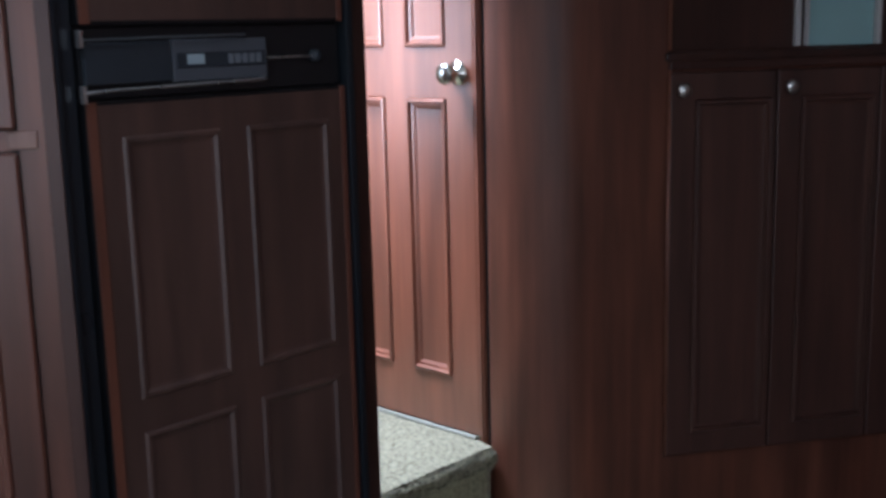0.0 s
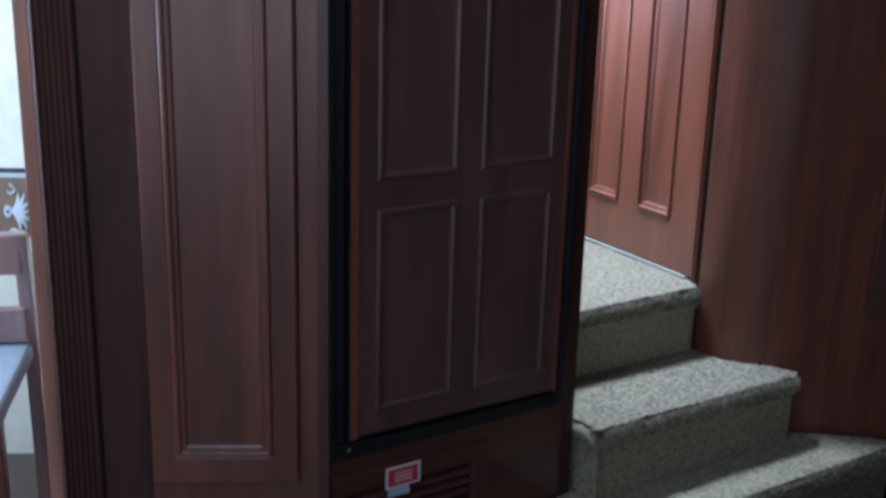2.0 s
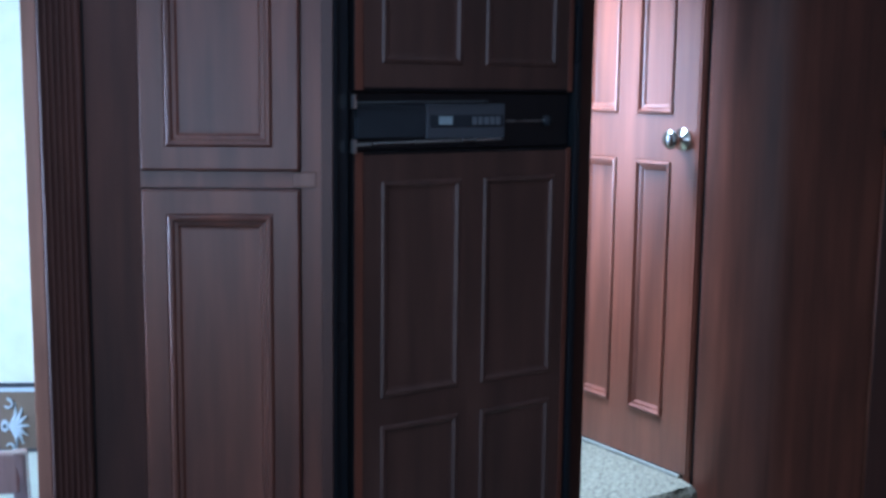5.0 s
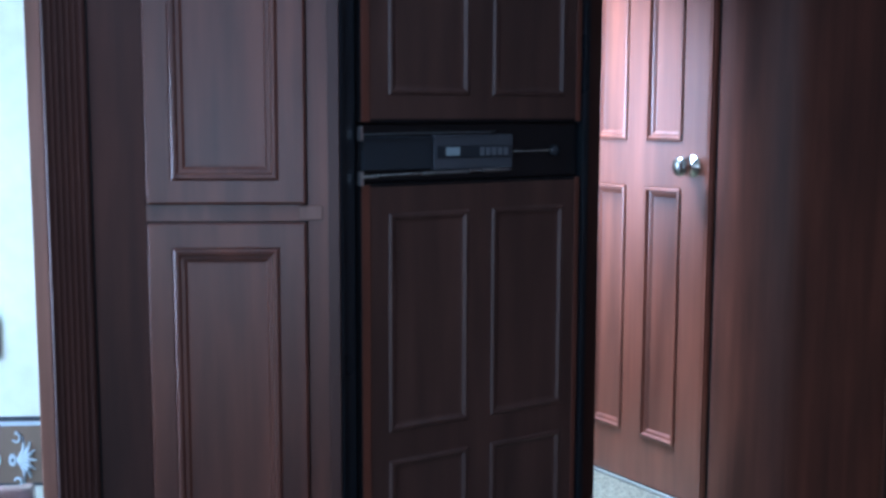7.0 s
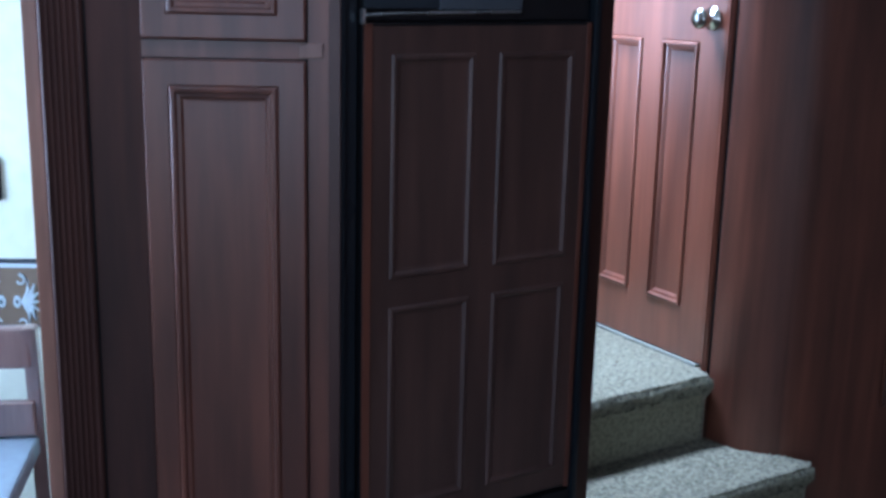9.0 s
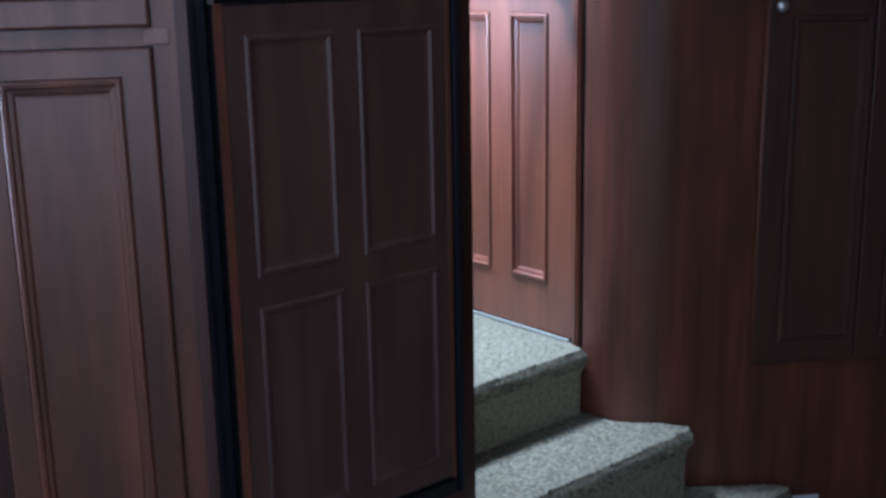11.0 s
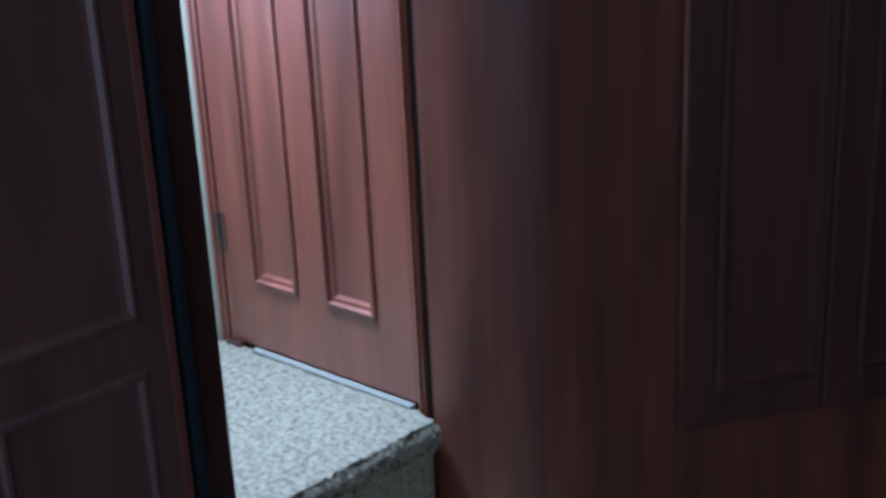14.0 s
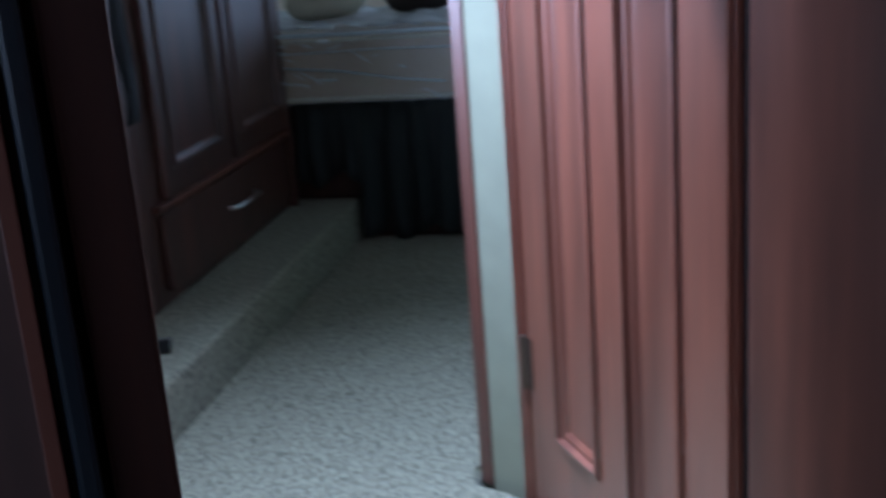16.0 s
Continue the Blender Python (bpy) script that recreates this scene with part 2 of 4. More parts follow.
def add_tube(bm, points, radius, sides=10):
    """A round bar through the points."""
    rings = []
    points = [Vector(p) for p in points]
    for i, p in enumerate(points):
        d = (points[min(i + 1, len(points) - 1)] - points[max(i - 1, 0)]).normalized()
        q = d.to_track_quat("Z", "Y")
        r = radius[i] if isinstance(radius, (list, tuple)) else radius
        rings.append([bm.verts.new(p + q @ Vector((r * math.cos(2 * math.pi * k / sides), r * math.sin(2 * math.pi * k / sides), 0))) for k in range(sides)])
    for a, b in zip(rings, rings[1:]):
        for k in range(sides):
            bm.faces.new((a[k], a[(k + 1) % sides], b[(k + 1) % sides], b[k]))
    bm.faces.new(rings[0][::-1])
    bm.faces.new(rings[-1])
    return bm


def lathe(profile, sides=24, axis="z"):
    """A turned shape: (radius, height) along the axis."""
    bm = bmesh.new()
    def at(r, h, k):
        c, s = r * math.cos(2 * math.pi * k / sides), r * math.sin(2 * math.pi * k / sides)
        return {"z": (c, s, h), "x": (h, c, s), "y": (c, h, s)}[axis]
    rings = [[bm.verts.new(at(max(r, 1e-4), h, k)) for k in range(sides)] for r, h in profile]
    for a, b in zip(rings, rings[1:]):
        for k in range(sides):
            bm.faces.new((a[k], a[(k + 1) % sides], b[(k + 1) % sides], b[k]))
    bm.faces.new(rings[0])
    bm.faces.new(rings[-1][::-1])
    return bm


def add_frame(bm, x0, z0, x1, z1, profile):
    """A mitred moulding round a rectangle in the xz plane; profile: (inset, y) pairs from the outer edge inwards."""
    rings = []
    for inset, y in profile:
        rings.append([bm.verts.new(c) for c in ((x0 + inset, y, z0 + inset), (x1 - inset, y, z0 + inset), (x1 - inset, y, z1 - inset), (x0 + inset, y, z1 - inset))])
    for a, b in zip(rings, rings[1:]):
        for k in range(4):
            bm.faces.new((a[k], a[(k + 1) % 4], b[(k + 1) % 4], b[k]))
    return rings


def holed_slab(x0, z0, x1, z1, holes, y0, y1):
    """A slab in the xz plane from y0 to y1 with rectangular holes (x0, z0, x1, z1) right through it."""
    xs = sorted({x0, x1, *[h[0] for h in holes], *[h[2] for h in holes]})
    zs = sorted({z0, z1, *[h[1] for h in holes], *[h[3] for h in holes]})
    bm = bmesh.new()
    grid = {}
    def v(i, j, y):
        if (i, j, y) not in grid:
            grid[(i, j, y)] = bm.verts.new((xs[i], y, zs[j]))
        return grid[(i, j, y)]
    def solid(i, j):
        if not (0 <= i < len(xs) - 1 and 0 <= j < len(zs) - 1):
            return False
        cx, cz = (xs[i] + xs[i + 1]) / 2, (zs[j] + zs[j + 1]) / 2
        return not any(h[0] < cx < h[2] and h[1] < cz < h[3] for h in holes)
    for i in range(len(xs) - 1):
        for j in range(len(zs) - 1):
            if not solid(i, j):
                continue
            for y in (y0, y1):
                bm.faces.new((v(i, j, y), v(i + 1, j, y), v(i + 1, j + 1, y), v(i, j + 1, y)))
            for di, dj, a, b in ((-1, 0, (i, j), (i, j + 1)), (1, 0, (i + 1, j), (i + 1, j + 1)), (0, -1, (i, j), (i + 1, j)), (0, 1, (i, j + 1), (i + 1, j + 1))):
                if not solid(i + di, j + dj):
                    bm.faces.new((v(*a, y0), v(*b, y0), v(*b, y1), v(*a, y1)))
    return bm


def structure(name, bm, mat, m=None, label="", category="", smooth=False):
    ob = part(name, bm, mat, None, "", smooth, m)
    return tagged(ob, label or name.replace("_", " "), category or name.split("_")[0], kind="structure")


def panelled_door(name, w, h, panels, mat, parent, m, thick=0.02, moulding=None, label=""):
    """A frame-and-panel door in the xz plane, front at y = 0: stiles and rails, a moulding and a raised field to each panel."""
    door = part(name, holed_slab(0, 0, w, h, panels, 0, thick), mat, parent, label, m=m)
    bev = door.modifiers.new("edge", "BEVEL")
    bev.width, bev.segments, bev.limit_method, bev.angle_limit = 0.005, 3, "ANGLE", radians(60)
    moulding = moulding or [(0.0, -0.0015), (0.004, -0.004), (0.010, -0.002), (0.016, 0.006)]
    for x0, z0, x1, z1 in panels:
        bm = bmesh.new()
        add_frame(bm, x0 - 0.002, z0 - 0.002, x1 + 0.002, z1 + 0.002, moulding)
        part("moulding", bm, mat, door)
        d = moulding[-1][0] - 0.002
        bm = bmesh.new()
        rings = add_frame(bm, x0 + d - 0.001, z0 + d - 0.001, x1 - d + 0.001, z1 - d + 0.001, [(0, moulding[-1][1]), (0.006, moulding[-1][1] + 0.0005), (0.02, moulding[-1][1] + 0.0005), (0.022, moulding[-1][1] + 0.0005)])
        bm.faces.new(rings[-1])
        part("panel", bm, mat, door)
    return door


# ---------------------------------------------------------------- the shell of the trailer
A0, A1, B0, B1 = -1.95, 2.60, -4.50, 0.93          # main room, along and across, in TR

structure("floor", box((A0 - 0.1, B0 - 0.1, -0.06), (A1 + 0.1, 1.1, 0.0)), VINYL, TR, "dark vinyl floor of the trailer's living area", "floor")
# the second opening is only there for the added room lamp
structure("ceiling", holed_slab(-4.5, -6.0, 5.0, 6.5, [(0.57, 0.55, 1.03, 1.01), (-1.018, -0.905, -0.638, -0.525)], 0.0, -0.05), CEILING, pose(0, 0, CEIL, -90, 0, 0), "white vinyl ceiling with a skylight opening", "ceiling")
structure("wall_dining", box((A0 - 0.06, B1, 0), (-0.52, B1 + 0.05, CEIL)), WALL_PAPER, TR, "cream papered dining wall", "wall")
structure("wall_behind_pantry", box((-0.52, 0.62, 0), (0.0, 0.67, CEIL)), WALL_PAPER, TR, "plain wall behind the pantry", "wall")
structure("wall_window_side", holed_slab(B0, 0, B1 + 0.06, CEIL, [(-0.15, 0.9, 0.68, 1.8), (-2.75, 1.07, -1.45, 1.83)], 0, 0.05), WALL_PAPER, TR @ pose(A0, 0, 0, 0, 0, 90), "cream trailer side wall with two windows", "wall")
# unseen closing walls; dark wood chosen to lower the bounced light
structure("wall_entry_side", box((A1, B0, 0), (A1 + 0.05, 0.9, CEIL)), CHERRY, TR, "unseen closing side wall, dark cherry to cut bounced light", "wall")
structure("wall_rear", holed_slab(A0, 0, A1, CEIL, [(-1.80, 1.01, 0.30, 1.75)], 0, 0.05), CHERRY, TR @ pose(0, B0 - 0.05, 0), "unseen rear wall with a wide window, dark cherry to cut bounced light", "wall")


def window(name, m, w, h):
    t = tagged(thing(name, m, "white framed trailer window", "window"), kind="structure")
    bm = bmesh.new()
    add_frame(bm, -0.02, -0.02, w + 0.02, h + 0.02, [(0, 0.0), (0, -0.012), (0.045, -0.012), (0.045, 0.03), (0.0, 0.03)])
    part("window_frame", bm, ALU, t)
    return t


window("window_1", TR @ pose(A0, 0, 0, 0, 0, 90) @ pose(-0.15, 0, 0.9), 0.83, 0.9)
window("window_2", TR @ pose(A0, 0, 0, 0, 0, 90) @ pose(-2.75, 0, 1.07), 1.3, 0.76)
window("window_3", TR @ pose(0.30, B0, 1.01, 0, 0, 180), 2.1, 0.74)
window("window_4", pose(0.15, 0.73, 1.34, 0, 0, 90), 0.70, 0.64)
window("window_5", BR @ pose(0.50, 2.3, 1.45), 0.90, 0.60)

# the curved cabinet wall beside the steps: straight from the door jamb, round a soft corner, then on to the cabinets
def curve_wall(x, y, turn, r, far):
    """Points of the wall's foot: down along -y, an arc turning by so many degrees, then straight."""
    pts = [(x, y + 0.006)]
    cx, cy = x + r, y
    for i in range(17):
        a = math.pi + radians(turn) * i / 16
        pts.append((cx + r * math.cos(a), cy + r * math.sin(a)))
    a = math.pi + radians(turn)
    d = (-math.sin(a), math.cos(a))
    pts.append((pts[-1][0] + d[0] * far, pts[-1][1] + d[1] * far))
    return pts


foot = curve_wall(1.222, 0.228, 55.55, 0.2488, 1.72)
bm = bmesh.new()
low = [bm.verts.new((x, y, 0)) for x, y in foot]
high = [bm.verts.new((x, y, CEIL)) for x, y in foot]
for i in range(len(foot) - 1):
    bm.faces.new((low[i], low[i + 1], high[i + 1], high[i]))
geom = bmesh.ops.extrude_face_region(bm, geom=bm.faces[:])["geom"]
for v in geom:
    if isinstance(v, bmesh.types.BMVert):
        v.co += Vector((0.02, 0.03, 0))
bmesh.ops.recalc_face_normals(bm, faces=bm.faces)
for e in bm.edges:
    if len(e.link_faces) == 2 and e.calc_face_angle(0) > 0.6:
        e.smooth = False
structure("wall_curved", bm, CHERRY_CURVE, None, "curved glossy cherry wood panelled wall beside the carpeted steps", "wall", True)

# the bath: door wall, its jamb, the papered return and corner trim towards the bedroom
DX = 1.227
structure("wall_bath", holed_slab(0.224, 0.0, 0.93, CEIL, [(0.278, LAND - 0.02, 0.850, 2.40)], 0, 0.04), CHERRY_DOOR, pose(DX + 0.012, 0, 0, 0, 0, 90) @ Matrix.Diagonal((1, -1, 1, 1)), "cherry wood door surround", "wall")
structure("wall_return", box((0, 0, LAND - 0.05), (0.066, -0.05, CEIL)), SHADED_PAPER, pose(1.227, 0.882, 0, 0, 0, 123.7), "narrow cream papered return wall by the bath door", "wall")
bm = add_box(box((0, -0.05, 0), (0.016, 0.004, CEIL - LAND), 0.004), (0.014, -0.05, 0), (0.028, 0.0, CEIL - LAND), 0.003)
structure("trim_corner", bm, CHERRY, pose(1.1905, 0.937, LAND, 0, 0, 123.7), "cherry wood corner trim", "trim")
structure("wall_bath_inner", box((1.235, 0.972, LAND - 0.05), (2.6, 1.005, CEIL)), WALL_PAPER, None, "plain wall between bath and bedroom", "wall")
structure("wall_bath_back", box((2.0, 0.28, 0), (2.04, 0.99, CEIL)), WALL_PAPER, None, "plain back wall of the bath", "wall")


def casing(y0, y1, proud):
    bm = box((DX - proud, y0, LAND - 0.01), (DX + 0.012, y1, 2.44), 0.004)
    add_box(bm, (DX - proud - 0.006, y0 + (y1 - y0) * 0.3, LAND - 0.01), (DX, y0 + (y1 - y0) * 0.55, 2.44), 0.003)
    return bm


# black strip on the wall: the gap's shade put into its colour
structure("trim_gap", box((DX + 0.002, 0.235, LAND - 0.01), (DX + 0.011, 0.2545, 2.44)), GAP, None, "near-black strip painted as the shade in the gap beside the door jamb", "trim")
structure("trim_jamb_near", casing(0.2555, 0.277, 0.006), CHERRY_DOOR, None, "cherry wood door jamb", "trim")
structure("trim_jamb_far", casing(0.851, 0.881, 0.004), CHERRY_DOOR, None, "cherry wood hinge jamb", "trim")

bath_door = thing("door_1", pose(DX, 0.280, LAND + 0.010, 0, 0, 90) @ Matrix.Diagonal((1, -1, 1, 1)), "closed reddish cherry six panel bath door", "door", kind="structure")
h0 = LAND + 0.010
panels = [(x0 - 0.280, z0 - h0, x1 - 0.280, z1 - h0) for x0, x1 in ((0.380, 0.518), (0.605, 0.743)) for z0, z1 in ((0.730, 1.467), (1.604, 2.27))]
leaf = panelled_door("leaf", 0.568, 1.810, panels, CHERRY_DOOR, bath_door, None, thick=0.03,
                     moulding=[(0.0, -0.001), (0.003, -0.006), (0.009, -0.007), (0.013, 0.002), (0.02, 0.003), (0.026, 0.009)])
knob = part("doorknob", lathe([(0.03, 0.0), (0.032, -0.004), (0.03, -0.009), (0.012, -0.012), (0.011, -0.028), (0.02, -0.034), (0.027, -0.043), (0.028, -0.052), (0.023, -0.061), (0.010, -0.065), (0.0, -0.0655)], 28, "y"), NICKEL, bath_door, "shiny satin nickel knob", True, pose(0.052, 0, 1.535 - h0))
for z in (0.826, 1.55, 2.25):
    bm = add_tube(bmesh.new(), [(0.568, -0.006, z - h0 - 0.045), (0.568, -0.006, z - h0 + 0.045)], 0.006, 10)
    add_box(bm, (0.548, -0.0025, z - h0 - 0.043), (0.568, 0.0, z - h0 + 0.043))
    part("hinge", bm, BRASS, bath_door, "dull metal hinge")
# straight pale strip stands in for the carpet's ragged, frayed edge
bm = box((0.004, 0, 0), (0.020, 0.47, 0.009), 0.003)
structure("threshold", bm, THRESHOLD, pose(DX - 0.023, 0.285, LAND + 0.004), "pale strip standing in for frayed carpet under the bath door", "threshold")
structure("threshold_block", box((0.006, 0, 0), (0.024, 0.05, 0.010), 0.003), DARK_WOOD, pose(DX - 0.026, 0.795, LAND + 0.006), "small dark wooden block at the hinge corner", "trim")

# hall and bedroom shell
structure("wall_hall", holed_slab(0.66, 0, 1.82, CEIL, [(0.73, 1.34, 1.43, 1.98)], 0, 0.04), WALL_PAPER, pose(0.15, 0, 0, 0, 0, 90), "cream hall wall with a window opposite the bath", "wall")
structure("wall_fridge_back", box((0.11, 0.662, 0), (0.612, 0.70, CEIL)), CHERRY, None, "cherry panel behind the fridge", "wall")
structure("wall_bedroom_left", box((-0.70, -1.0, 0), (-0.66, 2.4, CEIL)), WALL_PAPER, BR, "plain bedroom wall behind the wardrobe", "wall")
structure("wall_bedroom_front", holed_slab(-0.70, 0, 2.45, CEIL, [(0.50, 1.45, 1.40, 2.05)], 0, 0.05), WALL_PAPER, BR @ pose(0, 2.3, 0), "cream bedroom front wall with a window", "wall")
structure("wall_bedroom_right", box((2.35, -1.9, 0), (2.40, 2.35, CEIL)), WALL_PAPER, BR, "plain cream bedroom side wall", "wall")
structure("wall_bedroom_near", box((-0.66, -1.0, 0), (-0.02, -0.96, CEIL)), CHERRY_PANEL, BR, "cherry panelled bedroom end wall", "wall")

# ---------------------------------------------------------------- carpeted steps, landing and bedroom floor


def soft(v, amount, scale):
    return noise.noise(v * scale) * amount


def tread(name, outline, z, drop, label, nose=None):
    """A carpeted step: outline is its plan, seen from above; the top edge is rolled over and the pile is uneven."""
    bm = bmesh.new()
    n = len(outline)
    c = Vector((sum(p[0] for p in outline) / n, sum(p[1] for p in outline) / n, 0))
    rings = []
    for inset, h in ((0.012, -drop), (0.012, -0.062), (0.004, -0.048), (-0.006, -0.032), (-0.006, -0.017), (0.0, -0.006), (0.009, 0.0), (0.014, 0.001)):
        ring = []
        for i, p in enumerate(outline):
            a, b = Vector((*outline[i - 1], 0)), Vector((*outline[(i + 1) % n], 0))
            t = (b - a).normalized()
            out = Vector((t.y, -t.x, 0))
            q = Vector((*p, z + h)) - out * inset
            q += Vector((soft(q + Vector((5, 0, 0)), 0.004, 40), soft(q, 0.004, 40), soft(q + Vector((0, 9, 0)), 0.003, 50)))
            ring.append(bm.verts.new(q))
        rings.append(ring)
    for a, b in zip(rings, rings[1:]):
        for k in range(n):
            bm.faces.new((a[k], a[(k + 1) % n], b[(k + 1) % n], b[k]))
    bm.faces.new(rings[-1])
    return part(name, bm, CARPET, None, "", True)


def dense(points, step=0.02):
    out = []
    for i, p in enumerate(points):
        q = points[(i + 1) % len(points)]
        k = max(1, int(math.dist(p, q) / step))
        out += [(p[0] + (q[0] - p[0]) * j / k, p[1] + (q[1] - p[1]) * j / k) for j in range(k)]
    return out


def rounded(points, radii):
    """A plan with rounded corners, anticlockwise."""
    out = []
    for i, p in enumerate(points):
        r = radii[i]
        p, a, b = Vector(p), Vector(points[i - 1]), Vector(points[(i + 1) % len(points)])
        if r <= 0:
            out.append(tuple(p))
            continue
        for k in range(5):
            t = k / 4
            s, e = p + (a - p).normalized() * r, p + (b - p).normalized() * r
            q = s * (1 - t) ** 2 + p * 2 * t * (1 - t) + e * t * t
            out.append(tuple(q))
    return out


def along_wall(y_from, y_to):
    """The stretch of the curved wall's foot between two values of y, from low to high."""
    return [(x - 0.004, y) for x, y in reversed(foot) if y_from <= y <= y_to]


step_low = dense(rounded([(0.34, -0.222), (1.585, -0.222)] + [(1.54, -0.150)], [0.03, 0.045, 0.0]) + along_wall(-0.12, 0.04) + [(1.27, 0.06), (0.34, 0.06)])
step_mid = dense(rounded([(0.600, -0.056), (1.360, -0.056), (1.325, 0.010)], [0.035, 0.05, 0.0]) + along_wall(0.03, 0.22) + [(1.22, 0.27), (0.600, 0.27)])
landing_plan = [(0.615, 0.212), (1.206, 0.212), (1.212, 0.25), (1.220, 0.29), (1.222, 0.85), (1.196, 0.90)]
landing_plan = dense(landing_plan + [(1.160, 0.955), (1.19, 1.01), (2.6, 1.01), (2.9, 4.6), (0.0, 4.6), (0.0, 1.5), (0.615, 1.5)], 0.03)
steps = [tread("step", step_low, STEP1, STEP1 - 0.002, ""), tread("step", step_mid, STEP2, 0.19, ""), tread("landing", landing_plan, LAND, 0.19, "")]
for ob, label in zip(steps, ("lowest beige carpeted step with rolled nose", "middle beige carpeted step with rolled nose", "beige carpeted landing and bedroom floor")):
    tagged(ob, label, "carpet step" if ob is not steps[2] else "carpeted floor", kind="structure")


def inside(x, y, poly):
    hit = False
    for i in range(len(poly)):
        (xa, ya), (xb, yb) = poly[i - 1], poly[i]
        if (ya > y) != (yb > y) and x < (xb - xa) * (y - ya) / (yb - ya) + xa:
            hit = not hit
    return hit


def pile(name, parent, plan, z, area_box, pitch, height):
    """The uneven twisted pile on top of a carpet: a fine, lumpy sheet."""
    x0, y0, x1, y1 = area_box
    nx, ny = int((x1 - x0) / pitch), int((y1 - y0) / pitch)
    verts, index, faces = [], {}, []
    for i in range(nx + 1):
        for j in range(ny + 1):
            x, y = x0 + i * pitch, y0 + j * pitch
            if inside(x, y, plan):
                v = Vector((x, y, 0))
                lump = noise.noise(v * 175) * 0.95 + noise.noise(v * 70 + Vector((3, 0, 0))) * 0.35 + noise.noise(v * 11) * 0.4
                index[(i, j)] = len(verts)
                verts.append((x + noise.noise(v * 170 + Vector((0, 7, 0))) * pitch * 0.4, y + noise.noise(v * 170 + Vector((5, 0, 9))) * pitch * 0.4, z + 0.002 + height * (0.5 + lump)))
    for i in range(nx):
        for j in range(ny):
            q = [index.get(k) for k in ((i, j), (i + 1, j), (i + 1, j + 1), (i, j + 1))]
            if None not in q:
                faces.append(q)
    me = bpy.data.meshes.new(name)
    me.from_pydata(verts, [], faces)
    me.materials.append(CARPET)
    for p in me.polygons:
        p.use_smooth = True
    ob = new(name, me)
    ob.parent = parent
    return tagged(ob, "short twisted beige carpet pile", kind="stuff")


def nose_pile(parent, x0, x1, y, z, rng_seed):
    """Tufts standing out from the rolled front edge of a step."""
    rng = random.Random(rng_seed)
    verts, faces = [], []
    for i in range(int((x1 - x0) * 2000)):
        x, t = rng.uniform(x0, x1), rng.uniform(-0.3, 1.0)
        a = t * math.pi / 2
        c = Vector((x, y + 0.014 - 0.020 * math.sin(max(a, 0)), z - 0.020 + 0.019 * math.cos(a) - (0.02 * -t if t < 0 else 0) - max(0, t - 0.6) * 0.05))
        d = Vector((rng.uniform(-0.7, 0.7), -math.sin(a) + rng.uniform(-0.4, 0.4), math.cos(a) + rng.uniform(-0.4, 0.4))).normalized()
        q = d.to_track_quat("Z", "Y")
        r, h, w = rng.uniform(0.0028, 0.0045), rng.uniform(0.003, 0.007), rng.uniform(0, 6)
        k = len(verts)
        for s in range(3):
            verts.append(tuple(c + q @ Vector((r * math.cos(w + s * 2.094), r * math.sin(w + s * 2.094), -0.004))))
        for s in range(3):
            verts.append(tuple(c + q @ Vector((r * 0.6 * math.cos(w + 0.7 + s * 2.094), r * 0.6 * math.sin(w + 0.7 + s * 2.094), h))))
        for s in range(3):
            u = (s + 1) % 3
            faces.append((k + s, k + u, k + 3 + u, k + 3 + s))
        faces.append((k + 3, k + 4, k + 5))
    me = bpy.data.meshes.new("nose_pile")
    me.from_pydata(verts, [], faces)
    me.materials.append(CARPET)
    ob = new("nose_pile", me)
    ob.parent = parent
    return tagged(ob, "beige carpet pile on the step's rolled edge", kind="stuff")


pile("pile", steps[0], step_low, STEP1, (0.34, -0.217, 1.60, 0.04), 0.0055, 0.0062)
pile("pile", steps[1], step_mid, STEP2, (0.60, -0.05, 1.37, 0.24), 0.0055, 0.0062)
pile("pile", steps[2], landing_plan, LAND, (0.62, 0.218, 2.0, 2.75), 0.0055, 0.0062)
nose_pile(steps[0], 0.36, 1.555, -0.222, STEP1, 6)
nose_pile(steps[1], 0.62, 1.33, -0.056, STEP2, 7)
nose_pile(steps[2], 0.62, 1.205, 0.212, LAND, 8)

# ---------------------------------------------------------------- pantry cupboard


